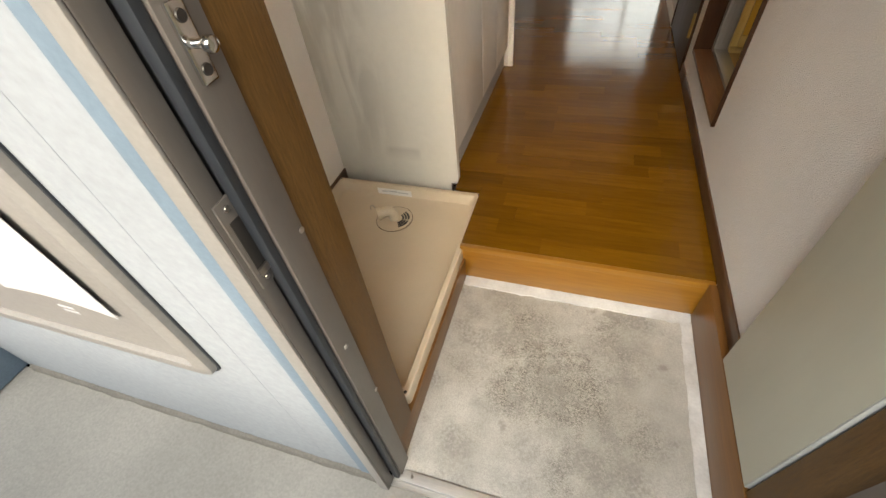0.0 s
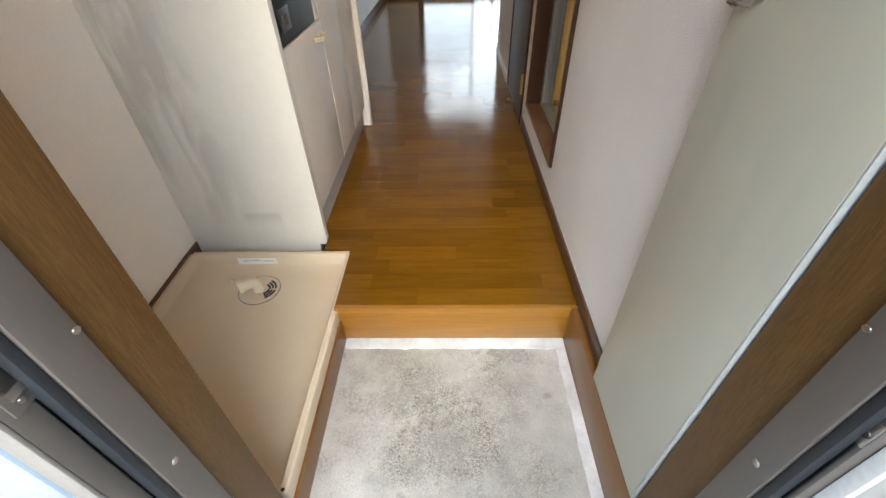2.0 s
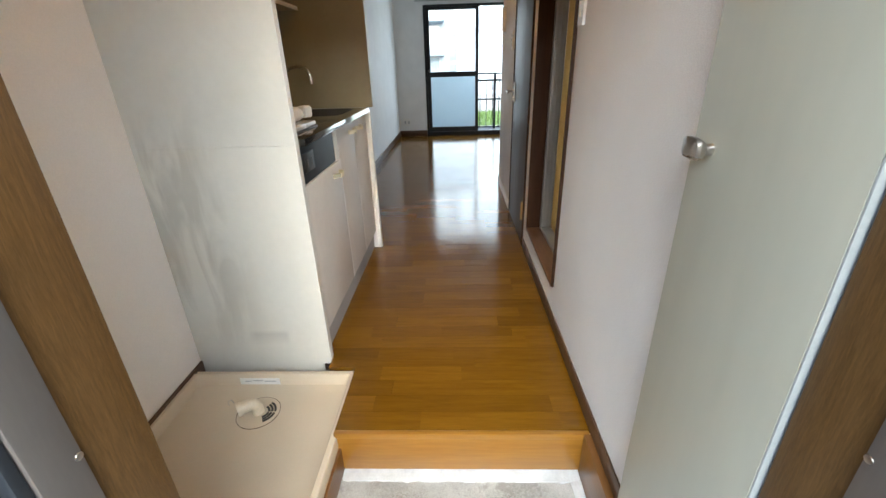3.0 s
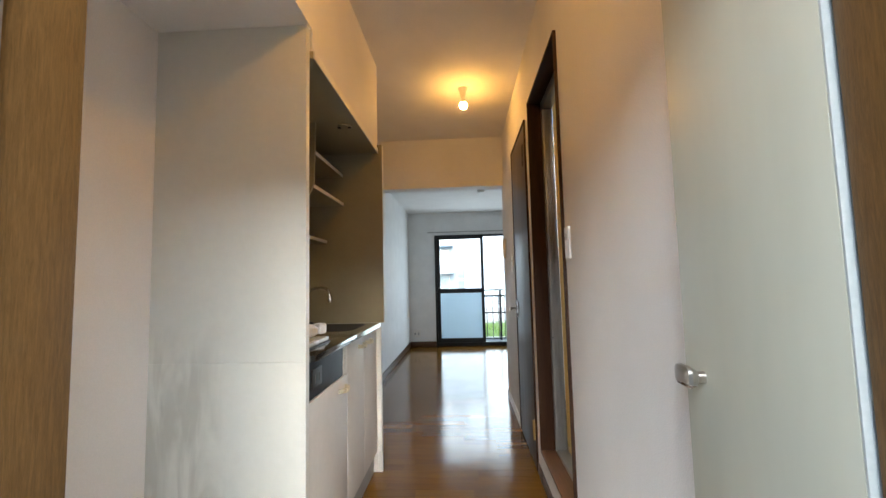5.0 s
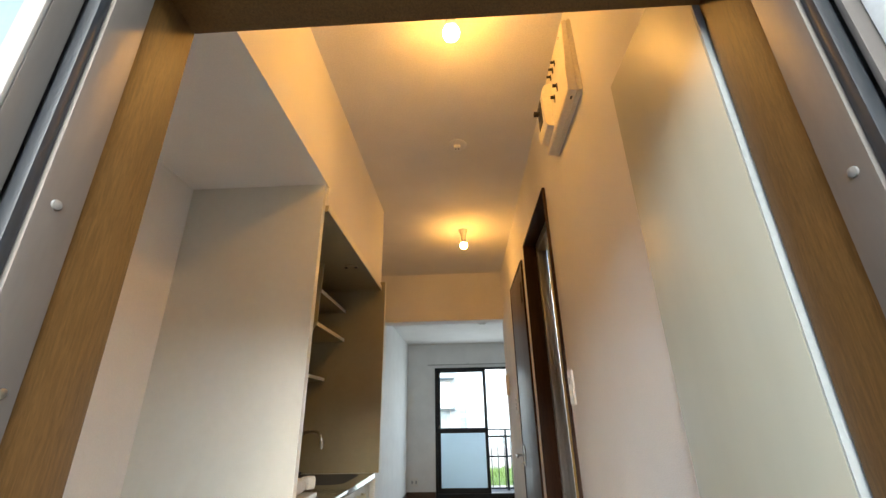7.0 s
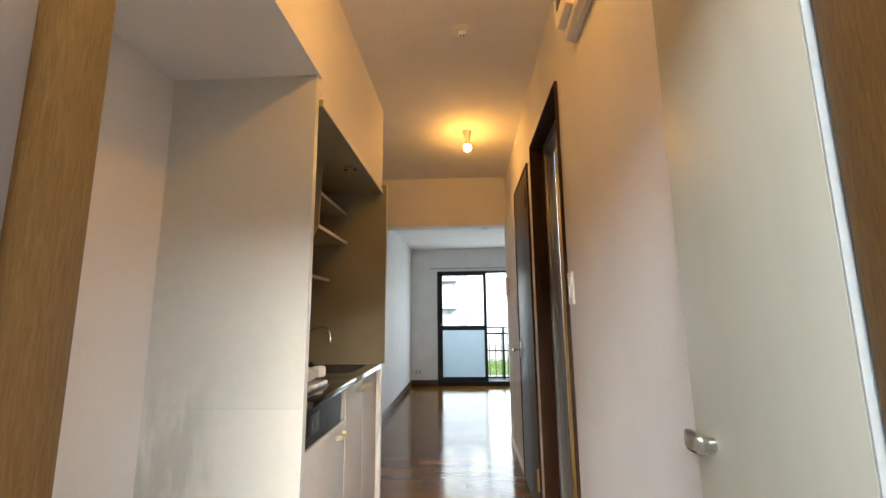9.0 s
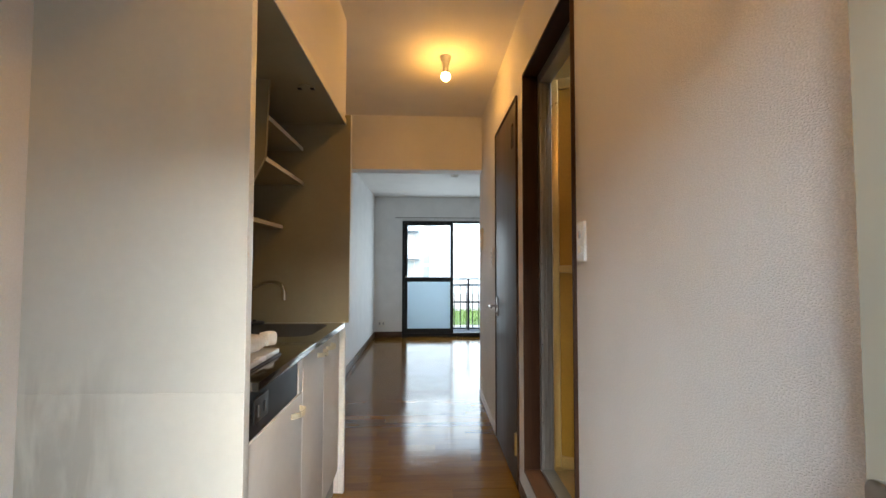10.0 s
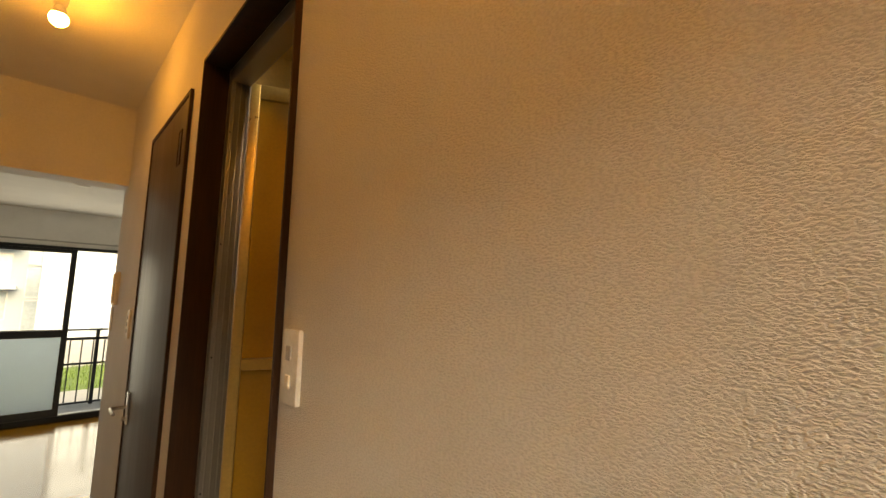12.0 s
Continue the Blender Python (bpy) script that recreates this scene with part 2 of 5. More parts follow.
def stained_panel():
    """Pale laminate with grey damp streaks low on one side and a soft shaded rectangle painted in."""
    m = surface("stained_laminate", (0.76, 0.75, 0.69), 0.3, vary=0.04, scale=(3, 3, 2), fine=(40, 40, 40), fine_vary=0.015,
                stain=(0.60, 0.58, 0.53), stain_amount=0.25)
    n, l = m.node_tree.nodes, m.node_tree.links
    b = n["Principled BSDF"]
    base = b.inputs["Base Color"].links[0].from_socket
    geo = n.new("ShaderNodeNewGeometry")
    sep = n.new("ShaderNodeSeparateXYZ")
    l.new(geo.outputs["Position"], sep.inputs[0])

    def remap(src, a0, a1, b0, b1):
        r = n.new("ShaderNodeMapRange")
        for k, v in zip(("From Min", "From Max", "To Min", "To Max"), (a0, a1, b0, b1)):
            r.inputs[k].default_value = v
        l.new(src, r.inputs["Value"])
        return r.outputs[0]

    def times(p, q):
        x = n.new("ShaderNodeMath")
        x.operation = "MULTIPLY"
        l.new(p, x.inputs[0])
        l.new(q, x.inputs[1])
        return x.outputs[0]
    mp = n.new("ShaderNodeMapping")
    mp.inputs["Scale"].default_value = (11, 11, 2.6)
    l.new(geo.outputs["Position"], mp.inputs[0])
    t = n.new("ShaderNodeTexNoise")
    t.inputs["Scale"].default_value, t.inputs["Detail"].default_value = 1, 6
    t.inputs["Distortion"].default_value = 0.7
    l.new(mp.outputs[0], t.inputs["Vector"])
    streak = remap(t.outputs[0], 0.46, 0.60, 0.0, 1.0)
    side = times(remap(sep.outputs[0], -0.36, -0.50, 0.0, 1.0), remap(sep.outputs[2], 0.80, 0.98, 1.0, 0.0))
    side = times(side, remap(sep.outputs[2], 0.05, 0.25, 0.15, 1.0))
    mix = n.new("ShaderNodeMix")
    mix.data_type = "RGBA"
    mix.inputs[7].default_value = (0.40, 0.38, 0.33, 1)
    l.new(times(streak, times(side, remap(t.outputs[0], 0.0, 1.0, 0.44, 0.44))), mix.inputs[0])
    # soft shading painted into the colour: a darker rectangle that fades downwards
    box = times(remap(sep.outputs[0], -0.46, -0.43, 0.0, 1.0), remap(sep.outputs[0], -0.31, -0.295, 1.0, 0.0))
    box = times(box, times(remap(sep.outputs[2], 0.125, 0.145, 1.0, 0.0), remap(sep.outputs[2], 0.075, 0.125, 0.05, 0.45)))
    soft_shade = n.new("ShaderNodeMix")
    soft_shade.data_type = "RGBA"
    soft_shade.inputs[7].default_value = (0.45, 0.44, 0.41, 1)
    l.new(box, soft_shade.inputs[0])
    l.new(base, soft_shade.inputs[6])
    l.new(soft_shade.outputs[2], mix.inputs[6])
    l.new(mix.outputs[2], b.inputs["Base Color"])
    return m


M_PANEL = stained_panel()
M_KIT = surface("kitchen_laminate", (0.72, 0.69, 0.65), 0.42, vary=0.05, fine=(30, 30, 30), fine_vary=0.02)
# shade of the kitchen recess is in this colour, darker than kitchen_laminate
M_KIT_IN = surface("shaded_kitchen_lining", (0.36, 0.31, 0.195), 0.5, vary=0.06, fine=(60, 60, 60), fine_vary=0.02)
M_EDGE = surface("cream_edge_band", (0.82, 0.81, 0.76), 0.4, vary=0.03)
M_GREYBASE = surface("grey_plinth", (0.42, 0.42, 0.41), 0.4, vary=0.1)
M_CAB = surface("grey_green_laminate", (0.46, 0.455, 0.375), 0.42, vary=0.08, scale=(9, 9, 1.6), fine=(20, 20, 8), fine_vary=0.015)
M_LEAF = surface("cream_steel_paint", (0.72, 0.71, 0.675), 0.4, vary=0.04, fine=(90, 90, 90), fine_vary=0.02)
M_PALE = surface("white_edge", (0.83, 0.84, 0.84), 0.4, vary=0.03)
# cool daylight on the cupboard's near side, put into a separate colour
M_EDGE2 = surface("daylit_cupboard_edge", (0.42, 0.44, 0.43), 0.45, vary=0.04)
M_JAMB = wood("oak_print_jamb", (0.094, 0.048, 0.014), (0.160, 0.086, 0.028), grain=(300, 300, 26.0), rough=0.45, contrast=(0.36, 0.66), bump=0.25)
M_JAMB.node_tree.nodes["Principled BSDF"].inputs["Specular IOR Level"].default_value = 0.25
M_DARKWOOD = wood("dark_brown_frame", (0.028, 0.012, 0.006), (0.055, 0.024, 0.011), grain=(40, 40, 2.5), rough=0.55)
M_DARKWOOD.node_tree.nodes["Principled BSDF"].inputs["Specular IOR Level"].default_value = 0.2
M_DOOR = wood("dark_brown_door", (0.040, 0.026, 0.022), (0.065, 0.042, 0.034), grain=(30, 30, 2.0), rough=0.42)
M_SILL = wood("brown_frame", (0.11, 0.050, 0.022), (0.19, 0.092, 0.042), grain=(40, 2.5, 40), rough=0.35)
M_STEP = wood("orange_step_board", (0.24, 0.104, 0.011), (0.33, 0.155, 0.022), grain=(2, 25, 25), rough=0.3, coat=0.3)
M_SIDE = wood("brown_side_board", (0.15, 0.066, 0.018), (0.22, 0.102, 0.030), grain=(30, 2, 30), rough=0.33)
M_BASE = wood("dark_skirting", (0.060, 0.030, 0.016), (0.105, 0.055, 0.03), grain=(20, 3, 20), rough=0.35)
M_FLOOR = wood("varnished_floor", (0.122, 0.052, 0.0034), (0.168, 0.075, 0.0056), grain=(3.5, 46, 46), rough=0.24, coat=0.2, piece=0.18, bump=0.06)
scuff_varnish(M_FLOOR)
M_FLOOR.node_tree.nodes["Principled BSDF"].inputs["Specular IOR Level"].default_value = 0.26
M_CONC = worn_concrete()
M_OUT = surface("outdoor_concrete", (0.32, 0.305, 0.28), 0.85, vary=0.14, scale=(3, 3, 3), fine=(140, 140, 140), fine_vary=0.1, bump=0.5,
                stain=(0.18, 0.17, 0.155), stain_amount=0.5)
M_MORTAR = surface("dark_mortar", (0.17, 0.16, 0.14), 0.9, vary=0.2, scale=(14, 14, 14), fine=(160, 160, 160), fine_vary=0.15, bump=0.6)
M_BAND = surface("white_painted_band", (0.66, 0.67, 0.67), 0.6, vary=0.2, scale=(14, 14, 14), fine=(150, 150, 150), bump=0.3,
                 stain=(0.52, 0.52, 0.50), stain_amount=0.6)
# darker than the wall's pale paint: the missing shade is in the colour
M_STUCCO = surface("dimmed_exterior_paint", (0.275, 0.30, 0.325), 0.75, vary=0.05, fine=(75, 75, 75), fine_vary=0.06, bump=1.0)
M_BLUE = surface("blue_paint_strip", (0.14, 0.195, 0.25), 0.6, vary=0.12, fine=(120, 120, 120), bump=0.3)
M_STEEL = surface("taupe_steel_frame", (0.155, 0.14, 0.128), 0.42, metal=0.3, vary=0.06, fine=(200, 200, 40), fine_vary=0.03)
M_STEEL2 = surface("beige_frame_lip", (0.235, 0.222, 0.208), 0.5, vary=0.06)
M_RUBBER = surface("black_rubber", (0.02, 0.024, 0.03), 0.45, vary=0.1)
M_CHROME = surface("chrome", (0.72, 0.71, 0.69), 0.12, metal=1.0, vary=0.04)
M_SATIN = surface("satin_nickel", (0.50, 0.47, 0.44), 0.28, metal=1.0, vary=0.06)
M_SS = surface("stainless_steel", (0.33, 0.315, 0.29), 0.13, metal=1.0, vary=0.07, scale=(10, 10, 10), fine=(30, 300, 30), fine_vary=0.06)
M_ENAMEL = surface("pale_enamel", (0.56, 0.54, 0.51), 0.25, vary=0.05)
M_SINK = surface("sink_steel", (0.07, 0.066, 0.06), 0.5, metal=0.4, vary=0.08)
M_BRASS = surface("aged_brass", (0.55, 0.40, 0.16), 0.3, metal=1.0, vary=0.1)
M_CREAMPLASTIC = surface("cream_plastic", (0.80, 0.74, 0.62), 0.35, vary=0.04)
M_PAN = surface("beige_moulded_plastic", (0.64, 0.545, 0.41), 0.38, vary=0.05, scale=(4, 4, 4), fine=(300, 300, 300), fine_vary=0.02, bump=0.06,
                stain=(0.52, 0.43, 0.31), stain_amount=0.35)
M_PANTRAP = surface("ivory_plastic", (0.72, 0.63, 0.48), 0.35, vary=0.05)
M_WHITE = surface("white_plastic", (0.82, 0.81, 0.77), 0.35, vary=0.03)
M_BLACK = surface("black_enamel", (0.014, 0.017, 0.021), 0.5, vary=0.1)
M_DARK = surface("dark_plastic", (0.025, 0.022, 0.02), 0.4, vary=0.1)
M_SASH = surface("black_aluminium", (0.012, 0.015, 0.019), 0.35, metal=0.2, vary=0.08)
M_THRESH = surface("worn_stainless", (0.60, 0.585, 0.56), 0.5, metal=0.55, vary=0.1, scale=(5, 30, 30), fine=(40, 300, 300), fine_vary=0.06)
M_ALU = surface("pale_aluminium", (0.36, 0.355, 0.335), 0.36, metal=0.7, vary=0.05, fine=(200, 200, 20), fine_vary=0.04)
# the lamp's gold tint on the door profiles, given as base colour
M_GOLD = surface("lamplit_door_profile", (0.56, 0.39, 0.13), 0.3, metal=0.45, vary=0.05)
M_ACRYL = surface("yellow_acrylic", (0.46, 0.27, 0.035), 0.35, vary=0.06)
# amber light on the cream walls is put into this colour
M_BATH = surface("amber_lit_bathroom_panel", (0.68, 0.47, 0.18), 0.35, vary=0.04)
M_GLASS = glass("clear_glass")
M_FROST = surface("frosted_pane", (0.64, 0.77, 0.89), 0.5, vary=0.02)
M_FROST.node_tree.nodes["Principled BSDF"].inputs["Transmission Weight"].default_value = 0.75
M_PAPERNOTE = surface("paper", (0.47, 0.465, 0.47), 0.8, vary=0.03)
M_GREYPRINT = surface("grey_print", (0.45, 0.45, 0.46), 0.7)
M_BULB = glow("warm_bulb", (1.0, 0.46, 0.09), 52.0)
M_GRASS = surface("grass", (0.10, 0.16, 0.035), 0.9, vary=0.4, scale=(3, 3, 3), fine=(60, 60, 60), fine_vary=0.3)
M_GROUND = surface("pale_ground", (0.30, 0.29, 0.27), 0.9, vary=0.12, scale=(1, 1, 1))
# facades are darkened and blued in place of dimmer, cooler daylight
M_FACADE = surface("dimmed_white_facade", (0.35, 0.41, 0.46), 0.8, vary=0.05, scale=(0.6, 0.6, 0.6))
M_FACADE2 = surface("dimmed_grey_facade", (0.28, 0.335, 0.38), 0.8, vary=0.06, scale=(0.6, 0.6, 0.6))
M_PANE = surface("dark_window_pane", (0.24, 0.29, 0.32), 0.1, vary=0.15)


# ---- mesh helpers ----
def cuboid(bm, x0, x1, y0, y1, z0, z1, bevel=0.0):
    v = [bm.verts.new(p) for p in ((x0, y0, z0), (x1, y0, z0), (x1, y1, z0), (x0, y1, z0), (x0, y0, z1), (x1, y0, z1), (x1, y1, z1), (x0, y1, z1))]
    f = [bm.faces.new([v[i] for i in q]) for q in ((3, 2, 1, 0), (4, 5, 6, 7), (0, 1, 5, 4), (1, 2, 6, 5), (2, 3, 7, 6), (3, 0, 4, 7))]
    if bevel:
        edges = list({e for q in f for e in q.edges})
        bmesh.ops.bevel(bm, geom=edges, offset=bevel, segments=2, affect="EDGES", profile=0.6)
    return bm


def block(x0, x1, y0, y1, z0, z1, bevel=0.002):
    return cuboid(bmesh.new(), x0, x1, y0, y1, z0, z1, bevel)


def blocks(*dims, bevel=0.0):
    bm = bmesh.new()
    for d in dims:
        cuboid(bm, *d, bevel)
    return bm


def loft(rings, cap0=True, cap1=True, closed=True):
    """A skin over rings of points of equal count."""
    bm = bmesh.new()
    rows = [[bm.verts.new(p) for p in ring] for ring in rings]
    k = len(rows[0])
    for a, b in zip(rows, rows[1:]):
        for i in range(k if closed else k - 1):
            bm.faces.new((a[i], a[(i + 1) % k], b[(i + 1) % k], b[i]))
    if cap0:
        bm.faces.new(rows[0][::-1])
    if cap1:
        bm.faces.new(rows[-1])
    bmesh.ops.recalc_face_normals(bm, faces=bm.faces)
    return bm


def rrect(cx, cy, hx, hy, r, z, n=5):
    """A rounded rectangle of points at height z."""
    pts = []
    for sx, sy, a0 in ((1, 1, 0), (-1, 1, 90), (-1, -1, 180), (1, -1, 270)):
        for i in range(n):
            a = radians(a0 + 90 * i / (n - 1))
            pts.append((cx + sx * (hx - r) + r * math.cos(a), cy + sy * (hy - r) + r * math.sin(a), z))
    return pts


def lathe(profile, centre, axis="z", n=20, cap0=True, cap1=True):
    """Rings (radius, along) turned round an axis through centre."""
    rings = []
    for r, h in profile:
        ring = []
        for i in range(n):
            a = 2 * math.pi * i / n
            u, w = r * math.cos(a), r * math.sin(a)
            p = {"z": (u, w, h), "x": (h, u, w), "y": (u, h, w)}[axis]
            ring.append(tuple(c + q for c, q in zip(centre, p)))
        rings.append(ring)
    return loft(rings, cap0, cap1)


def tube(points, radius, n=10):
    """A round bar along a line of points."""
    rings = []
    pts = [Vector(p) for p in points]
    for i, p in enumerate(pts):
        d = (pts[min(i + 1, len(pts) - 1)] - pts[max(i - 1, 0)]).normalized()
        ref = Vector((0, 0, 1)) if abs(d.z) < 0.9 else Vector((1, 0, 0))
        u = d.cross(ref).normalized()
        w = d.cross(u).normalized()
        rings.append([p + radius * (math.cos(2 * math.pi * k / n) * u + math.sin(2 * math.pi * k / n) * w) for k in range(n)])
    return loft(rings)


def prism(outline, axis, a, b, bevel=0.0):
    """An outline of 2D points pushed from a to b along an axis."""
    def place(p, h):
        return {"x": (h, p[0], p[1]), "y": (p[0], h, p[1]), "z": (p[0], p[1], h)}[axis]
    bm = loft([[place(p, a) for p in outline], [place(p, b) for p in outline]])
    if bevel:
        bmesh.ops.bevel(bm, geom=bm.edges[:], offset=bevel, segments=2, affect="EDGES")
    return bm


def mesh_from(name, bm, material, smooth=True):
    me = bpy.data.meshes.new(name)
    bm.to_mesh(me)
    bm.free()
    me.materials.append(material)
    if smooth:
        for p in me.polygons:
            p.use_smooth = True
        me.set_sharp_from_angle(angle=radians(32))
    return me


def structure(name, bm, material, label, category):
    ob = new(name, mesh_from(name, bm, material))
    return tagged(ob, label, category, kind="structure")


def thing(name, base, label, category, group=""):
    ob = new(name)
    ob.location = base
    ob.empty_display_size = 0.05
    return tagged(ob, label, category, group)


def single(name, bm, material, label, category, group=""):
    """A thing of one piece."""
    return tagged(new(name, mesh_from(name, bm, material)), label, category, group)


def part(name, bm, material, parent, label=""):
    """One mesh under a thing or under a part; bm is in world places."""
    top = parent
    while top.parent:
        top = top.parent
    bmesh.ops.translate(bm, verts=bm.verts[:], vec=-top.location)
    ob = new(name, mesh_from(name, bm, material))
    ob.parent = parent
    return tagged(ob, label)


# ---- the plan, in metres ----
WALL_R = 0.768        # hall's right wall
WALL_L = -0.683       # washing place and kitchen's back wall
CEIL = 2.45
GENKAN = -0.171
DOOR_IN, DOOR_OUT = -0.58, -0.738
ROOM_L, ROOM_R, ROOM_Y0, ROOM_Y1, ROOM_Z = -0.56, 2.3, 2.93, 6.07, 2.27
UB = (0.614, 1.30, 0.175, 2.087)
WC = (1.456, 2.135, 0.012, 2.052)

# ---- structure: entrance, hall, room ----
R2 = WALL_R + 0.1
structure("wall_east", blocks(
    (WALL_R, R2, DOOR_IN, UB[0] + 0.002, GENKAN, CEIL), (WALL_R, R2, UB[0] + 0.002, UB[1] - 0.002, UB[3] - 0.002, CEIL),
    (WALL_R, R2, UB[0] + 0.002, UB[1] - 0.002, -0.1, UB[2] + 0.002), (WALL_R, R2, UB[1] - 0.002, WC[0] + 0.002, -0.1, CEIL),
    (WALL_R, R2, WC[0] + 0.002, WC[1] - 0.002, WC[3] - 0.002, CEIL), (WALL_R, R2, WC[1] - 0.002, ROOM_Y0 + 0.1, -0.1, CEIL)),
    M_PAPER_Y, "hall wall with pinkish-white woven vinyl wallpaper", "wall")
structure("wall_west", blocks((WALL_L - 0.1, WALL_L, DOOR_IN, 1.475, GENKAN, CEIL)), M_WEST,
          "plain pale wall of washing machine place and kitchen", "wall")
structure("wall_west_hall", blocks((ROOM_L - 0.1, ROOM_L, 1.50, ROOM_Y0, -0.1, CEIL)), M_PAPER_Y, "pale hall wall beyond the kitchen", "wall")
structure("wall_header", blocks((ROOM_L, WALL_R, ROOM_Y0 - 0.06, ROOM_Y0 + 0.1, 1.98, CEIL)), M_PAPER_X, "wallpapered lintel above the room's opening", "wall")
structure("wall_room_south", blocks((R2, ROOM_R, ROOM_Y0, ROOM_Y0 + 0.1, -0.1, CEIL)), M_ROOM, "white wall of the room beside the hall", "wall")
structure("wall_room_west", blocks((ROOM_L - 0.1, ROOM_L, ROOM_Y0, ROOM_Y1, -0.1, CEIL)), M_ROOM, "plain white wall of the room", "wall")
structure("wall_room_east", blocks((ROOM_R, ROOM_R + 0.1, ROOM_Y0, ROOM_Y1, -0.1, CEIL)), M_ROOM, "plain white wall of the room", "wall")
WX0, WX1, WZ0, WZ1 = -0.111, 1.55, 0.05, 1.882
structure("wall_room_north", blocks((ROOM_L - 0.1, WX0, ROOM_Y1, ROOM_Y1 + 0.15, -0.1, CEIL), (WX1, ROOM_R + 0.1, ROOM_Y1, ROOM_Y1 + 0.15, -0.1, CEIL),
          (WX0, WX1, ROOM_Y1, ROOM_Y1 + 0.15, WZ1, CEIL), (WX0, WX1, ROOM_Y1, ROOM_Y1 + 0.15, -0.1, WZ0)), M_ROOM, "white window wall of the room", "wall")
structure("ceiling", blocks((WALL_L - 0.1, R2, DOOR_IN - 0.15, ROOM_Y0 + 0.1, CEIL, CEIL + 0.08)), M_CEIL, "off-white papered hall ceiling", "ceiling")
structure("ceiling_room", blocks((ROOM_L, ROOM_R, ROOM_Y0 + 0.1, ROOM_Y1, ROOM_Z, ROOM_Z + 0.08), (R2, ROOM_R, ROOM_Y0, ROOM_Y0 + 0.1, ROOM_Z, ROOM_Z + 0.08)),
          M_CEIL, "white ceiling of the room", "ceiling")
BULK = -0.139
structure("wall_bulkhead", blocks((WALL_L, BULK, DOOR_IN, 1.492, 1.995, CEIL)), M_WEST,
          "wallpapered bulkhead above the washing place and kitchen", "wall")
structure("trim_kitchen_fascia", blocks((WALL_L, BULK, 0.3855, 1.492, 1.915, 1.995)), M_WEST, "wallpapered fascia above the kitchen", "trim")
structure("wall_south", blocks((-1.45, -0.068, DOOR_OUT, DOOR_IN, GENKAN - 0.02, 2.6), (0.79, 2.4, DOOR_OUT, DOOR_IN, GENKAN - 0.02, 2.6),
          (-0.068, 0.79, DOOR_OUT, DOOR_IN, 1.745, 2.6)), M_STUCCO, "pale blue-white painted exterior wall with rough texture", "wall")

# entrance floor, raised platform and outdoor walkway
def entrance_floor():
    """Worn concrete with a slight dish, from the threshold to the step."""
    bm = bmesh.new()
    nx, ny = 40, 36
    x0, x1, y0, y1 = -0.03, 0.741, -0.70, 0.0
    rows = []
    for j in range(ny + 1):
        row = []
        for i in range(nx + 1):
            x, y = x0 + (x1 - x0) * i / nx, y0 + (y1 - y0) * j / ny
            edge = min(i / nx, 1 - i / nx, 1 - j / ny)
            lift = 0.006 * max(0, 1 - edge * 14) ** 2
            row.append(bm.verts.new((x, y, GENKAN + lift + 0.0012 * noise.noise(Vector((x * 7, y * 7, 3.0))))))
        rows.append(row)
    for j in range(ny):
        for i in range(nx):
            bm.faces.new((rows[j][i], rows[j][i + 1], rows[j + 1][i + 1], rows[j + 1][i]))
    cuboid(bm, x0, x1, y0, y1, GENKAN - 0.05, GENKAN - 0.004)
    return bm


structure("floor_entrance", entrance_floor(), M_CONC, "grey worn concrete floor of the entrance", "floor")


def band(points, w, name):
    """A wavering painted strip along a line on the entrance floor."""
    bm = bmesh.new()
    prev = None
    (xa, ya), (xb, yb), inward = points
    for i in range(41):
        s = i / 40
        x, y = xa + (xb - xa) * s, ya + (yb - ya) * s
        ww = w * (1 + 0.16 * noise.noise(Vector((x * 30, y * 30, 1.0))))
        p0 = (x, y, GENKAN + 0.0095)
        p1 = (x + inward[0] * ww, y + inward[1] * ww, GENKAN + 0.0045)
        cur = [bm.verts.new(p0), bm.verts.new(p1), bm.verts.new((p1[0], p1[1], GENKAN - 0.003))]
        if prev:
            bm.faces.new((prev[0], prev[1], cur[1], cur[0]))
            bm.faces.new((prev[1], prev[2], cur[2], cur[1]))
        prev = cur
    bmesh.ops.recalc_face_normals(bm, faces=bm.faces)
    return structure(name, bm, M_BAND, "smeared white paint band along the entrance floor's edge", "trim")


band(((-0.029, -0.001), (0.740, -0.001), (0, -1)), 0.040, "trim_band_step")
band(((0.740, -0.04), (0.740, -0.69), (-1, 0)), 0.032, "trim_band_side")
structure("ground", blocks((-60, 60, -60, -0.745, GENKAN - 0.1, GENKAN - 0.004)), M_OUT, "pale grey concrete walkway outside the entrance", "ground")
def mortar_strip():
    """A rough, uneven mortar edge at the wall's foot."""
    rings = []
    for i in range(121):
        x = -1.42 + (1.42 - 0.07) * i / 120
        h = 0.024 + 0.010 * noise.noise(Vector((x * 9, 2.0, 0))) + 0.006 * noise.noise(Vector((x * 40, 5.0, 0)))
        d = 0.012 + 0.005 * noise.noise(Vector((x * 14, 9.0, 0)))
        y = DOOR_OUT - 0.0005
        rings.append([(x, y, GENKAN - 0.004), (x, y - d, GENKAN - 0.004), (x, y - d * 0.8, GENKAN + h * 0.8), (x, y, GENKAN + h)])
    return loft(rings)


structure("trim_mortar", mortar_strip(), M_MORTAR, "rough dark mortar strip at the foot of the exterior wall", "trim")
# parapet is added behind the camera; it holds back low daylight
structure("wall_walkway", blocks((-6, 6, -2.35, -2.2, GENKAN - 0.004, 0.95)), M_STUCCO, "added unseen parapet that blocks low daylight", "wall")
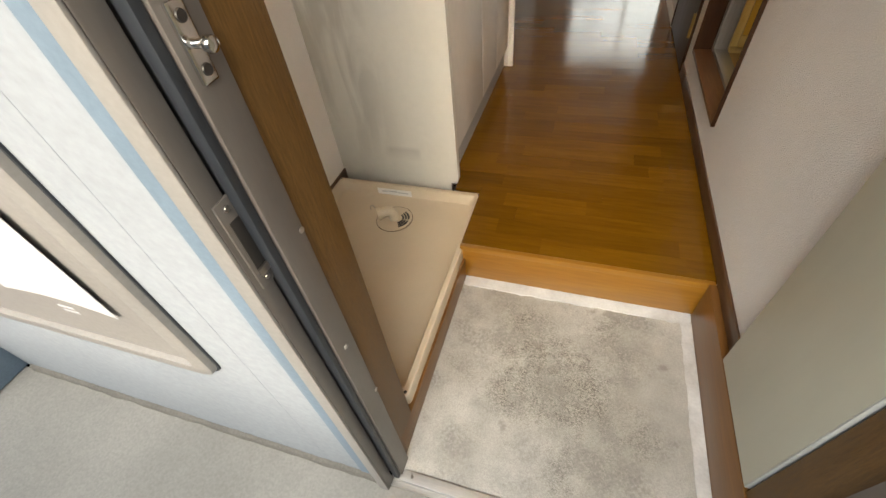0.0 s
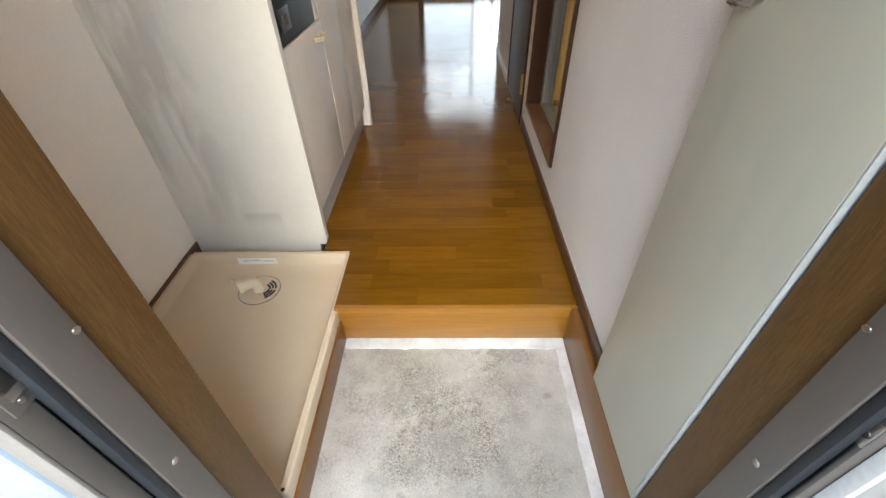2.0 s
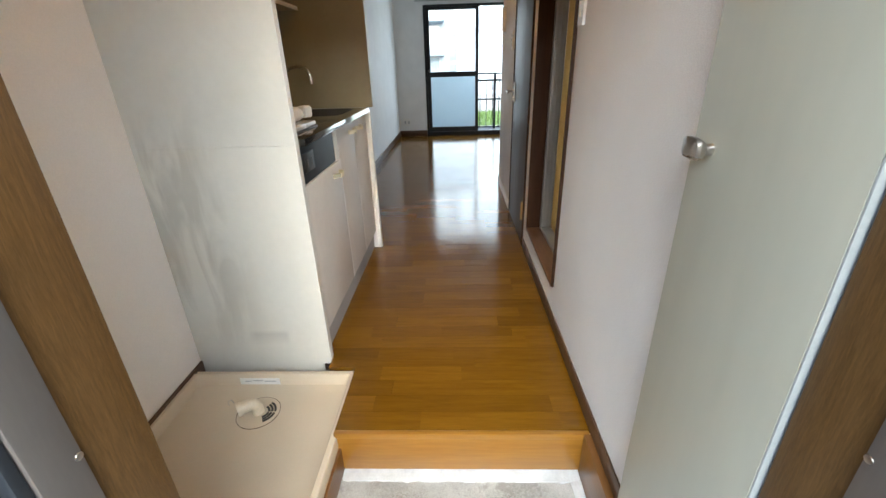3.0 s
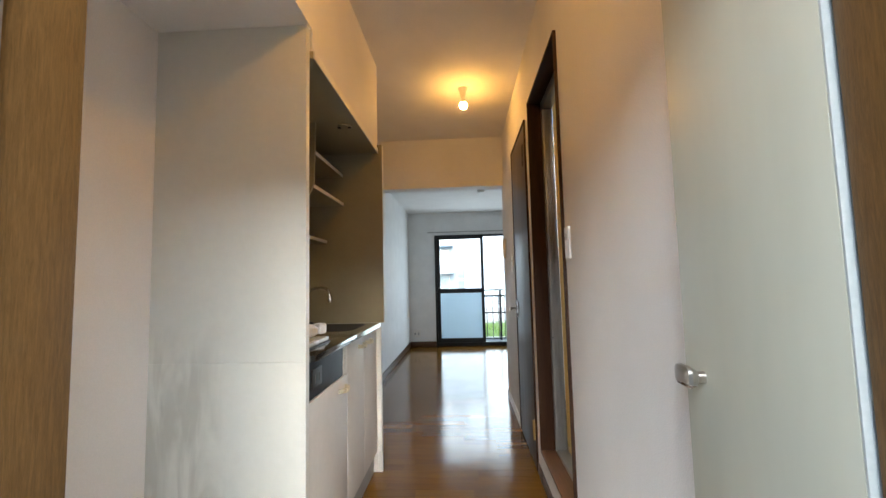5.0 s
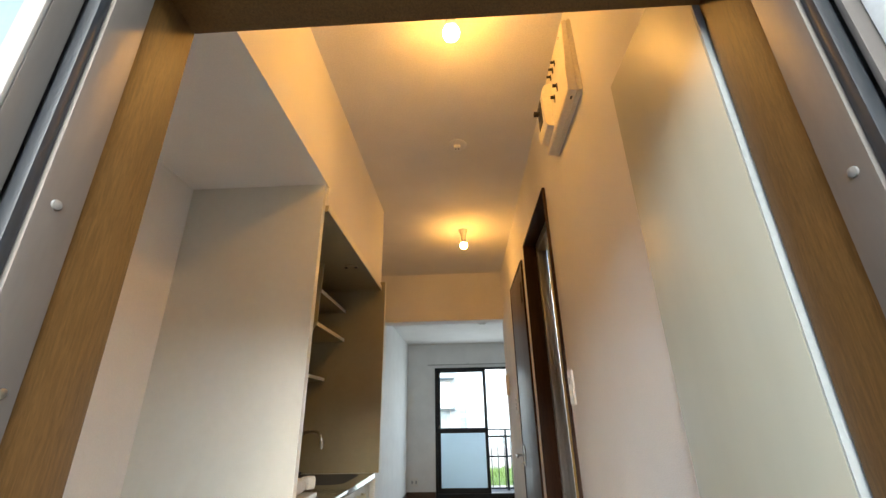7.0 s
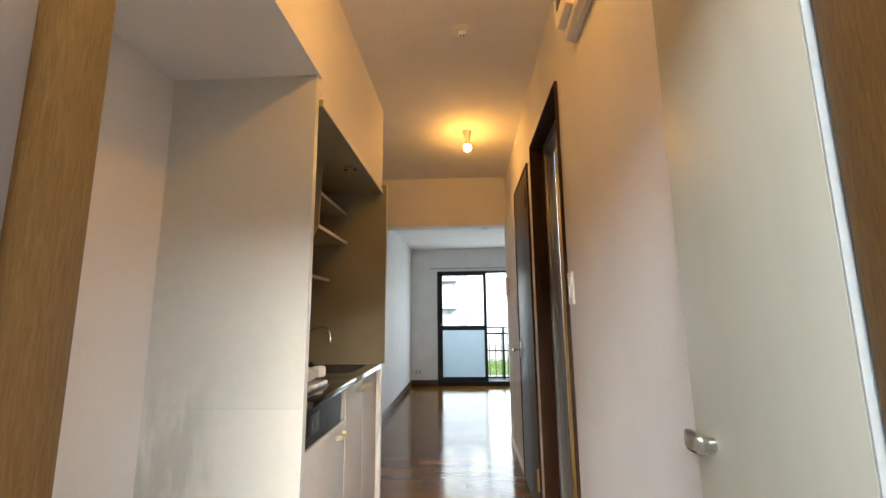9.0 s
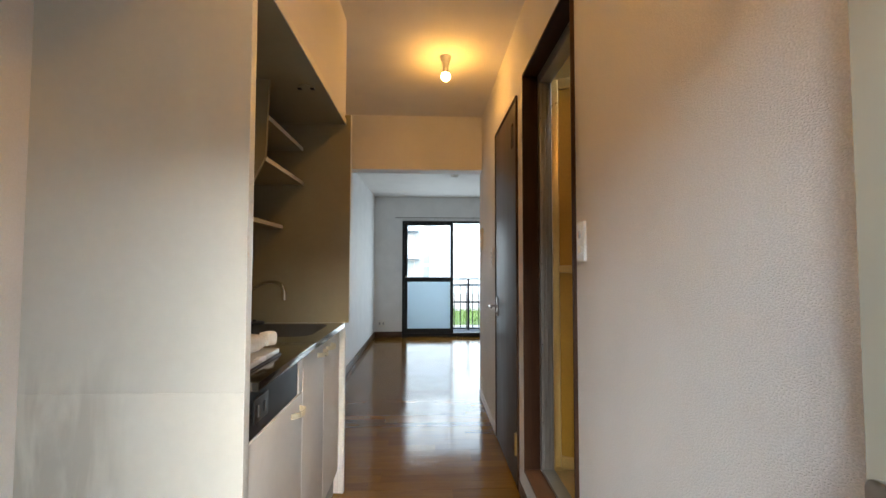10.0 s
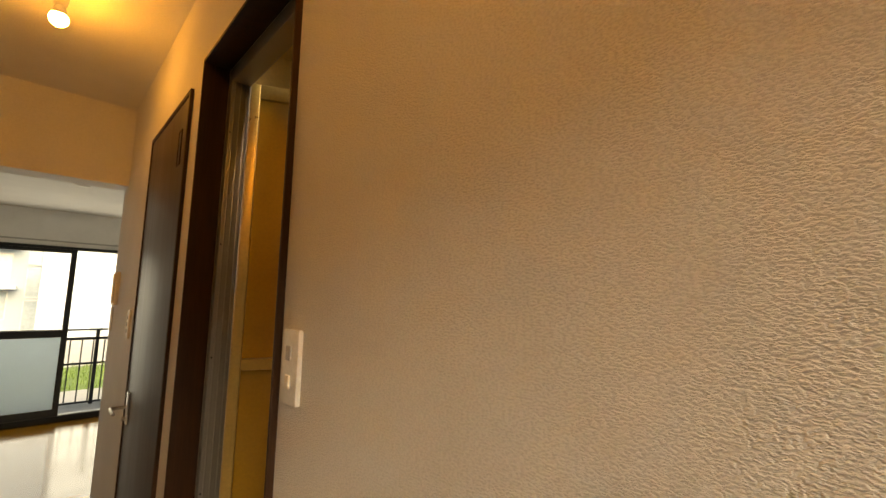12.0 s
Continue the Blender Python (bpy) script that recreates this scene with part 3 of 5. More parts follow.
# added out of view to cut off light from the low sky
structure("wall_opposite", blocks((-30, 30, -8.6, -8.2, GENKAN - 0.004, 3.3)), M_GROUND, "added unseen grey wall that blocks the low sky's light", "wall")
# unseen slab, put in to keep high sky light off the wall
structure("ceiling_walkway", blocks((-6, 6, -1.75, -0.739, 2.6, 2.75)), M_STUCCO, "added unseen slab that shades the exterior wall", "ceiling")
structure("wall_return", block(-1.62, -1.46, -0.95, -0.60, GENKAN, 2.45, 0.004), M_BLUE, "blue-grey painted pier of the exterior wall", "wall")
structure("trim_blue", blocks((-0.128, -0.070, DOOR_OUT - 0.0025, DOOR_OUT, GENKAN, 1.80), (-0.128, 0.87, DOOR_OUT - 0.0025, DOOR_OUT, 1.80, 1.85),
          (0.79, 0.87, DOOR_OUT - 0.0025, DOOR_OUT, GENKAN, 1.80)), M_BLUE, "blue painted border round the entrance frame", "trim")
structure("wall_groove", blocks((-0.236, -0.228, DOOR_OUT - 0.0005, DOOR_OUT, GENKAN + 0.03, 2.45)), M_STUCCO, "raised seam in the exterior paint", "trim")

structure("floor_platform", blocks((WALL_L, -0.052, DOOR_IN, 0.357, GENKAN, -0.075)), M_SIDE,
          "raised platform under the washing machine tray", "floor")
structure("trim_platform_board", block(-0.05, -0.03, -0.655, 0.003, GENKAN, -0.068, 0.002), M_SIDE, "brown board along the entrance's edge", "trim")
structure("trim_side_board", block(0.741, WALL_R, -0.655, -0.0065, GENKAN, 0.003, 0.002), M_SIDE, "brown board along the entrance's edge", "trim")
structure("step_riser", block(-0.046, WALL_R, 0.0, 0.03, GENKAN, -0.022, 0.001), M_STEP, "orange-brown riser of the entrance step", "step")
structure("step_nosing", block(-0.0455, 0.7615, -0.006, 0.0122, -0.022, 0.0003, 0.003), M_STEP, "rounded wooden nosing of the entrance step", "step")
structure("baseboard_east", blocks((WALL_R - 0.006, WALL_R, -0.27, UB[0] + 0.7, 0.001, 0.062), (WALL_R - 0.006, WALL_R, UB[1], WC[0], 0.001, 0.062), bevel=0.0015),
          M_BASE, "dark brown skirting along the hall wall", "baseboard")
structure("baseboard_hall_end", block(WALL_R - 0.007, WALL_R, WC[1], ROOM_Y0 + 0.1, 0.001, 0.065), M_PALE, "pale skirting beyond the toilet door", "baseboard")
structure("baseboard_washing", block(WALL_L, WALL_L + 0.008, DOOR_IN, 0.357, -0.075, 0.0), M_BASE, "dark brown skirting behind the tray", "baseboard")
structure("baseboard_room_west", block(ROOM_L, ROOM_L + 0.008, 1.5, ROOM_Y1, 0.001, 0.085), M_BASE, "brown skirting along the room's wall", "baseboard")
structure("baseboard_room_north", block(ROOM_L + 0.009, WX0 - 0.002, ROOM_Y1 - 0.008, ROOM_Y1, 0.001, 0.09), M_BASE, "brown skirting under the window wall", "baseboard")
structure("floor_base", blocks((-0.044, R2, 0.03, 0.357, -0.1, -0.016), (-0.18, R2, 0.357, 1.5, -0.1, -0.016), (ROOM_L - 0.1, R2, 1.5, ROOM_Y0, -0.1, -0.016), (ROOM_L - 0.1, ROOM_R, ROOM_Y0, ROOM_Y1 + 0.15, -0.1, -0.016)),
          M_BASE, "dark underfloor beneath the boards", "floor")


# ---- entrance door frame and door ----
def entrance_frame():
    f = thing("door_frame", (0.36, -0.66, GENKAN), "taupe steel entrance frame with brown wood-grain lining", "door frame")
    f["kind"] = "structure"
    XL, XR, ZT = -0.03, 0.746, 1.70
    for nm, x0, x1 in (("lining", XL - 0.03, XL), ("lining", XR, XR + 0.03)):
        part(nm, block(x0, x1, -0.668, DOOR_IN - 0.003, GENKAN, ZT, 0.0015), M_JAMB, f, "brown wood-grain jamb lining")
    part("head_lining", block(XL, XR, -0.668, DOOR_IN - 0.003, ZT - 0.002, ZT + 0.03, 0.0015), M_JAMB, f, "brown wood-grain head lining")
    for side, x, dy in ((1, XL, -0.011), (-1, XR, -0.011)):
        a, b = sorted((x + side * 0.008, x - side * 0.0375))
        part("stop", block(a, b, -0.704 + dy, -0.658 + dy, GENKAN, ZT - 0.004, 0.003), M_STEEL, f)
        a, b = sorted((x + side * 0.004, x - side * 0.012))
        part("gasket", block(a, b, -0.7165 + dy, -0.7045 + dy, GENKAN + 0.01, ZT, 0.003), M_RUBBER, f, "black rubber door gasket")
        a, b = sorted((x - side * 0.014, x - side * 0.0375))
        part("rebate", block(a, b, -0.755 if side > 0 else -0.7345, -0.717 + dy, GENKAN, ZT + 0.02, 0.002), M_STEEL, f)
        if side > 0:
            a, b = sorted((x - side * 0.0145, x - side * 0.040))
            part("lip", block(a, b, -0.760, -0.7555, GENKAN, ZT + 0.06, 0.001), M_STEEL2, f, "beige outer lip of the frame")
        for yy, zz, plug in ((-0.697, 1.333, True), (-0.684, 1.157, False), (-0.674, 0.714, False), (-0.693, 0.468, True), (-0.673, 0.268, False)):
            r, h = (0.0055, 0.0030) if plug else (0.0045, 0.0022)
            dome = [(r, 0), (r * 0.92, h * 0.6), (r * 0.2, h)]
            if side < 0:
                dome = [(q[0], -q[1]) for q in dome[::-1]]
            part("plug" if plug else "screw", lathe(dome, (x + side * 0.008, yy, zz), "x", 14), M_STEEL2 if plug else M_SATIN, f, "beige plastic plug" if plug else "bright screw head")
    part("head_stop", block(XL + 0.008, XR - 0.008, -0.704, -0.658, ZT - 0.012, ZT + 0.03, 0.002), M_STEEL, f)
    part("head_rebate", block(XL, XR, -0.752, -0.705, ZT + 0.012, ZT + 0.05, 0.002), M_STEEL, f)
    sill = part("threshold", block(XL - 0.02, XR + 0.02, -0.728, -0.70, GENKAN - 0.02, GENKAN + 0.006, 0.002), M_THRESH, f, "worn stainless threshold")
    part("threshold_lip", block(XL - 0.02, XR + 0.02, -0.762, -0.729, GENKAN - 0.022, GENKAN - 0.006, 0.002), M_THRESH, sill)
    for xx in (XL + 0.035, XR - 0.035):
        part("screw", lathe([(0.0045, 0), (0.0042, 0.0014), (0.001, 0.002)], (xx, -0.713, GENKAN + 0.006), "z", 12), M_SATIN, sill, "bright screw head")
    # strike box on the latch side
    st = part("strike_plate", block(XL - 0.0155, XL - 0.0115, -0.748, -0.722, 0.682, 0.808, 0.001), M_STEEL, f, "taupe steel strike plate")
    part("latch_hole", block(XL - 0.0115, XL - 0.0105, -0.742, -0.727, 0.712, 0.782, 0.0004), M_DARK, st, "dark latch hole")
    part("latch_tongue", block(XL - 0.0115, XL - 0.0075, -0.743, -0.727, 0.700, 0.7115, 0.0015), M_SATIN, st, "bright worn latch lip")
    for zz in (0.692, 0.797):
        part("strike_screw", lathe([(0.0038, 0), (0.0034, 0.0012), (0.001, 0.0016)], (XL - 0.0115, -0.735, zz), "x", 12), M_SATIN, st, "bright screw head")
    ch = part("chain_stud_plate", block(XL + 0.008, XL + 0.0125, -0.7075, -0.689, 0.912, 0.975, 0.002), M_CHROME, f, "polished door guard plate")
    part("stud", lathe([(0.004, 0), (0.004, 0.009), (0.0062, 0.011), (0.0072, 0.015), (0.0062, 0.019), (0.002, 0.0205)], (XL + 0.0125, -0.698, 0.9435), "x", 16), M_CHROME, ch)
    for zz in (0.923, 0.964):
        part("plate_screw", lathe([(0.0055, 0), (0.005, 0.0015), (0.001, 0.0015)], (XL + 0.0125, -0.698, zz), "x", 12), M_DARK, ch)
    hg = part("hinge_leaf", block(XR + 0.0105, XR + 0.0138, -0.734, -0.7185, 0.60, 0.72, 0.001), M_SATIN, f, "satin steel hinge leaf")
    for zz in (0.618, 0.66, 0.70):
        part("hinge_screw", lathe([(0.001, -0.002), (0.005, -0.0015), (0.006, 0)], (XR + 0.0105, -0.727, zz), "x", 12), M_DARK, hg)
    return f


entrance_frame()


def entrance_door():
    d = thing("door_entrance", (0.80, -0.775, GENKAN), "cream steel entrance door standing wide open outwards", "door")
    d["kind"] = "structure"
    part("leaf", block(0.787, 0.827, -1.54, -0.743, GENKAN + 0.012, 1.72, 0.003), M_LEAF, d)
    part("edge_strip", block(0.776, 0.7865, -0.752, -0.7355, GENKAN + 0.012, 1.72, 0.001), M_PALE, d, "white door edge")
    k = part("lever_plate", block(0.779, 0.7865, -1.48, -1.435, 0.72, 0.92, 0.003), M_SATIN, d)
    part("lever", tube([(0.779, -1.458, 0.85), (0.742, -1.458, 0.85), (0.734, -1.44, 0.85), (0.734, -1.35, 0.85)], 0.009), M_SATIN, k)
    return d


entrance_door()


def meter_box():
    y = DOOR_OUT
    b = thing("meter_box", (-0.66, y, 0.33), "beige steel meter cupboard in the exterior wall with a notice", "meter box")
    x0, x1, z0, z1 = -1.01, -0.31, 0.33, 1.55
    cx, cz, hx, hz = (x0 + x1) / 2, (z0 + z1) / 2, (x1 - x0) / 2, (z1 - z0) / 2

    def ring(inset, out, r):
        return [(p[0], y - out, p[1]) for p in rrect(cx, cz, hx - inset, hz - inset, r, 0)]
    part("frame", loft([ring(0, 0.0, 0.03), ring(0.002, 0.016, 0.03), ring(0.010, 0.020, 0.026), ring(0.036, 0.020, 0.012), ring(0.042, 0.008, 0.01), ring(0.044, 0.001, 0.01)],
                       False, False), M_STEEL2, b, "beige rounded frame")
    part("rubber_line", loft([ring(-0.004, 0.0005, 0.033), ring(-0.004, 0.004, 0.033), ring(0.001, 0.004, 0.03)], False, False), M_RUBBER, b, "dark sealing line")
    part("panel", block(x0 + 0.044, x1 - 0.044, y - 0.012, y - 0.001, z0 + 0.044, z1 - 0.044, 0.002), M_STEEL2, b)
    # a curling notice
    rings = []
    for i in range(9):
        s = i / 8
        lift = 0.0135 + 0.006 * s * s
        xx = -0.72 + 0.30 * s
        rings.append([(xx, y - lift, 0.50 + 0.012 * math.sin(s * 3)), (xx, y - lift - 0.002, 0.95), (xx, y - lift - 0.0006 - 0.002, 0.95), (xx, y - lift - 0.0006, 0.50 + 0.012 * math.sin(s * 3))])
    n = part("notice", loft(rings), M_PAPERNOTE, b, "white paper notice")
    for zz in (0.46, 0.475):
        part("print_mark", block(-0.60, -0.56, y - 0.0135, y - 0.0122, zz, zz + 0.006, 0.0002), M_GREYPRINT, b)


meter_box()


# ---- washing place ----
def washing_tray():
    cx, cy, hx, hy = -0.360, -0.128, 0.322, 0.437
    t = thing("washing_machine_tray", (cx, cy, -0.075), "beige moulded plastic washing machine tray with raised rim", "drain tray")
    Z = -0.075
    rings = [rrect(cx, cy, hx - 0.004, hy - 0.004, 0.012, Z), rrect(cx, cy, hx, hy, 0.014, Z + 0.006), rrect(cx, cy, hx, hy, 0.014, -0.016),
             rrect(cx, cy, hx - 0.003, hy - 0.003, 0.013, -0.013), rrect(cx, cy, hx - 0.018, hy - 0.018, 0.012, -0.013),
             rrect(cx, cy, hx - 0.022, hy - 0.022, 0.012, -0.017), rrect(cx, cy, hx - 0.030, hy - 0.030, 0.03, -0.055),
             rrect(cx, cy, hx - 0.040, hy - 0.040, 0.035, -0.062), rrect(cx, cy, hx - 0.10, hy - 0.10, 0.05, -0.063)]
    part("tray", loft(rings), M_PAN, t)
    for sx in (-1, 1):
        for sy in (-1, 1):
            part("screw_hole", lathe([(0.0048, 0), (0.0048, 0.0008), (0.001, 0.0008)], (cx + sx * (hx - 0.011), cy + sy * (hy - 0.011), -0.0130), "z", 12), M_DARK, t, "dark screw hole in the rim")
    dx, dy = -0.365, 0.145
    ringp = part("drain_ring", lathe([(0.073, 0.0), (0.073, 0.0022), (0.069, 0.003), (0.05, 0.0035), (0.02, 0.0035)], (dx, dy, -0.063), "z", 36), M_PAN, t, "round drain cover")
    part("drain_gap", lathe([(0.0755, 0.0), (0.0755, 0.0012), (0.0735, 0.0012)], (dx, dy, -0.0628), "z", 36, False, False), M_BASE, t, "dark brown line round the drain cover")
    for r in (0.027, 0.038, 0.049):
        for a0, a1 in ((-62, -6), (6, 62)):
            arc = [(dx + 0.010 + r * math.cos(radians(a0 + (a1 - a0) * i / 6)), dy + r * math.sin(radians(a0 + (a1 - a0) * i / 6)), -0.0592) for i in range(7)]
            part("slot", tube(arc, 0.0038, 6), M_DARK, ringp, "dark drain slot")
    el = part("elbow", tube([(dx, dy, -0.06), (dx, dy, -0.035), (dx - 0.008, dy - 0.003, -0.022), (dx - 0.02, dy - 0.01, -0.017), (dx - 0.043, dy - 0.026, -0.018)], 0.021, 16), M_PANTRAP, t, "ivory drain elbow")
    part("collar", tube([(dx - 0.040, dy - 0.024, -0.018), (dx - 0.052, dy - 0.032, -0.019)], 0.0245, 16), M_PANTRAP, el)
    part("clip", tube([(dx - 0.060, dy - 0.025, 0.006), (dx - 0.070, dy - 0.022, 0.018), (dx - 0.078, dy - 0.028, 0.016), (dx - 0.076, dy - 0.032, 0.003)], 0.0018, 6), M_SATIN, el, "wire hose clip")
    lab = part("label", prism([(-0.49, 0.2775), (-0.335, 0.2775), (-0.335, 0.279), (-0.49, 0.279)], "z", -0.052, -0.022), M_WHITE, t, "worn white sticker")
    for i, (a, b) in enumerate(((-0.47, -0.445), (-0.44, -0.40), (-0.395, -0.35))):
        part("print_bar", block(a, b, 0.2768, 0.2774, -0.038 + 0.003 * (i % 2), -0.034 + 0.003 * (i % 2), 0.0002), M_GREYPRINT, lab)


washing_tray()

# ---- kitchen ----
KX = -0.155          # door fronts
KY0, KY1 = 0.385, 1.475


def kitchen_panel():
    p = thing("kitchen_side_panel", (-0.42, 0.371, -0.02), "tall pale laminate panel with grey stains beside the kitchen", "panel")
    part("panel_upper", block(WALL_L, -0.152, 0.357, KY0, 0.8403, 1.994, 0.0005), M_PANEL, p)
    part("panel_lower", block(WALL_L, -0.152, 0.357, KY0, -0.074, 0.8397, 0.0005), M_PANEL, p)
    part("edge_band", block(-0.1518, -0.149, 0.356, KY0 + 0.001, -0.074, 1.994, 0.0006), M_EDGE, p, "cream edge band")


kitchen_panel()


def kitchen_unit():
    u = thing("kitchen_unit", (-0.42, 0.93, 0.0), "cream laminate kitchenette base unit with doors and control panel", "kitchen cabinet")
    part("plinth", block(WALL_L + 0.02, KX - 0.022, KY0, KY1, 0.001, 0.115, 0.001), M_GREYBASE, u, "grey plinth")
    part("carcass", blocks((WALL_L + 0.01, KX - 0.02, KY0, KY1, 0.115, 0.685), (WALL_L + 0.01, KX - 0.02, KY0, 1.03, 0.685, 0.832), (KX - 0.035, KX - 0.02, 1.03, KY1, 0.685, 0.832)), M_KIT, u)

    def handle(y, z, owner):
        pts = []
        for i in range(11):
            s = i / 10
            pts.append((KX + 0.004 + 0.027 * math.sin(math.pi * s) ** 0.6, y - 0.045 + 0.09 * s, z))
        rings = []
        for i, q in enumerate(pts):
            w = 0.009
            rings.append([(q[0] - 0.003, q[1], q[2] - w), (q[0] + 0.003, q[1], q[2] - w), (q[0] + 0.004, q[1], q[2] + w), (q[0] - 0.003, q[1], q[2] + w)])
        part("handle", loft(rings), M_BRASS2, owner, "pale gold bow handle")
    d1 = part("door", block(KX - 0.018, KX, KY0 + 0.002, 0.853, 0.118, 0.694, 0.0015), M_KIT, u)
    handle(0.768, 0.650, d1)
    d2 = part("door", block(KX - 0.018, KX, 0.858, 1.162, 0.118, 0.829, 0.0015), M_KIT, u)
    handle(1.092, 0.782, d2)
    d3 = part("door", block(KX - 0.018, KX, 1.166, KY1 - 0.003, 0.118, 0.829, 0.0015), M_KIT, u)
    handle(1.236, 0.782, d3)
    part("filler", block(KX - 0.018, KX - 0.001, 0.807, 0.853, 0.698, 0.829, 0.001), M_EDGE, u, "cream filler strip")
    c = part("control_panel", block(KX - 0.018, KX - 0.004, KY0 + 0.002, 0.803, 0.698, 0.831, 0.002), M_BLACK, u, "black enamel control panel")
    sw = part("switch_box", block(KX - 0.004, KX + 0.003, 0.425, 0.52, 0.735, 0.80, 0.002), M_DARK, c)
    for yy in (0.447, 0.492):
        part("switch", block(KX + 0.003, KX + 0.006, yy - 0.002, yy + 0.002, 0.750, 0.780, 0.001), M_STEEL, sw, "small grey switch")
    part("scribe", block(KX - 0.006, KX + 0.0005, 0.8535, 0.8575, 0.118, 0.694, 0.0004), M_PALE, u, "pale gap strip between the doors")


M_BRASS2 = surface("pale_gold", (0.84, 0.77, 0.58), 0.3, metal=0.5, vary=0.05)
kitchen_unit()


def worktop():
    w = thing("worktop", (-0.40, 0.93, 0.823), "stainless steel worktop with pressed sink", "worktop")
    x0, x1 = WALL_L + 0.002, -0.128
    sx, sy, shx, shy = -0.40, 1.25, 0.205, 0.19
    outer = rrect((x0 + x1) / 2, (0.93 + KY1 - 0.001) / 2, (x1 - x0) / 2, (KY1 - 0.001 - 0.93) / 2, 0.0005, 0.856, 7)
    inner = rrect(sx, sy, shx, shy, 0.07, 0.856, 7)
    sink = part("sink_bowl", loft([inner, rrect(sx, sy, shx - 0.006, shy - 0.006, 0.068, 0.848, 7), rrect(sx, sy, shx - 0.02, shy - 0.02, 0.06, 0.72, 7),
                                   rrect(sx, sy, shx - 0.05, shy - 0.05, 0.05, 0.70, 7)], False, True), M_SINK, w, "dull steel sink bowl")
    bm = loft([inner, outer, [(p[0], p[1], 0.833) for p in outer]], False, False)
    cuboid(bm, x0, x1, KY0 + 0.001, 0.93, 0.833, 0.856, 0.003)
    part("top", bm, M_SS, w)
    part("backsplash_rim", block(x0, x0 + 0.012, KY0 + 0.001, KY1 - 0.001, 0.8565, 0.88, 0.003), M_SS, w)
    part("waste", lathe([(0.055, 0), (0.055, 0.003), (0.045, 0.005), (0.01, 0.003)], (sx - 0.04, sy, 0.70), "z", 24), M_CHROME, sink)


worktop()


def plug():
    single("sink_lid", lathe([(0.045, 0), (0.047, 0.004), (0.047, 0.012), (0.04, 0.015), (0.008, 0.015), (0.008, 0.024), (0.003, 0.025)], (-0.565, 1.425, 0.8565), "z", 24),
           M_RUBBER, "black rubber sink lid lying beside the tap", "sink lid")


plug()


def tap():
    t = thing("tap", (-0.63, 1.40, 0.8565), "chrome swan-neck kitchen tap on two cream bases", "tap")
    for yy in (1.365, 1.435):
        part("base", lathe([(0.024, 0), (0.024, 0.01), (0.019, 0.018), (0.020, 0.05), (0.016, 0.056), (0.002, 0.056)], (-0.632, yy, 0.8565), "z", 18), M_CREAMPLASTIC, t, "cream tap handle")
    part("bridge", tube([(-0.632, 1.365, 0.885), (-0.632, 1.435, 0.885)], 0.010), M_CHROME, t)
    pts = [(-0.632, 1.40, 0.885), (-0.632, 1.40, 0.955), (-0.625, 1.396, 0.985), (-0.60, 1.385, 1.005)]
    for i in range(1, 9):
        s = i / 8
        pts.append((-0.60 + 0.215 * s, 1.385 - 0.135 * s, 1.005 + 0.068 * math.sin(s * math.pi * 0.62)))
    pts += [(-0.368, 1.243, 1.055), (-0.360, 1.24, 1.035), (-0.358, 1.24, 1.01)]
    sp = part("spout", tube(pts, 0.0085, 12), M_CHROME, t)
    part("nozzle", lathe([(0.0105, -0.012), (0.011, 0.02), (0.009, 0.024)], (-0.358, 1.24, 1.005), "z", 14), M_CHROME, sp)


tap()


def stove():
    s = thing("electric_stove", (-0.41, 0.63, 0.8565), "small pale enamelled hob set on the worktop", "stove")
    part("body", block(-0.57, -0.189, 0.41, 0.711, 0.8625, 0.880, 0.006), M_ENAMEL, s, "pale enamelled hob plate")
    part("skirt", block(-0.574, -0.185, 0.406, 0.715, 0.8565, 0.862, 0.002), M_DARK, s, "dark base of the hob")


stove()


def bottle():
    b = thing("white_bottle", (-0.28, 0.60, 0.880), "white plastic bottle lying on the hob", "bottle")
    rot = Matrix.Translation((-0.292, 0.560, 0.9075)) @ Matrix.Rotation(radians(-25), 4, "Z")
    rings = []
    for y, hx, hz in ((0.0, 0.022, 0.016), (0.006, 0.03, 0.024), (0.05, 0.034, 0.027), (0.10, 0.033, 0.026), (0.125, 0.02, 0.018), (0.135, 0.013, 0.013)):
        rings.append([(q[0], y, q[1] + 0.002 * math.sin(y * 90)) for q in rrect(0, 0, hx, hz, min(hx, hz) * 0.75, 0)])
    bm = loft(rings)
    bmesh.ops.transform(bm, matrix=rot, verts=bm.verts[:])
    part("body", bm, M_WHITE, b)
    bm = loft([[(q[0], y, q[1] + 0.004) for q in rrect(0, 0, h, h, h * 0.45, 0)] for y, h in ((0.136, 0.015), (0.140, 0.021), (0.172, 0.022), (0.178, 0.018))])
    bmesh.ops.transform(bm, matrix=rot, verts=bm.verts[:])
    part("cap", bm, M_WHITE, b, "white screw cap")


bottle()


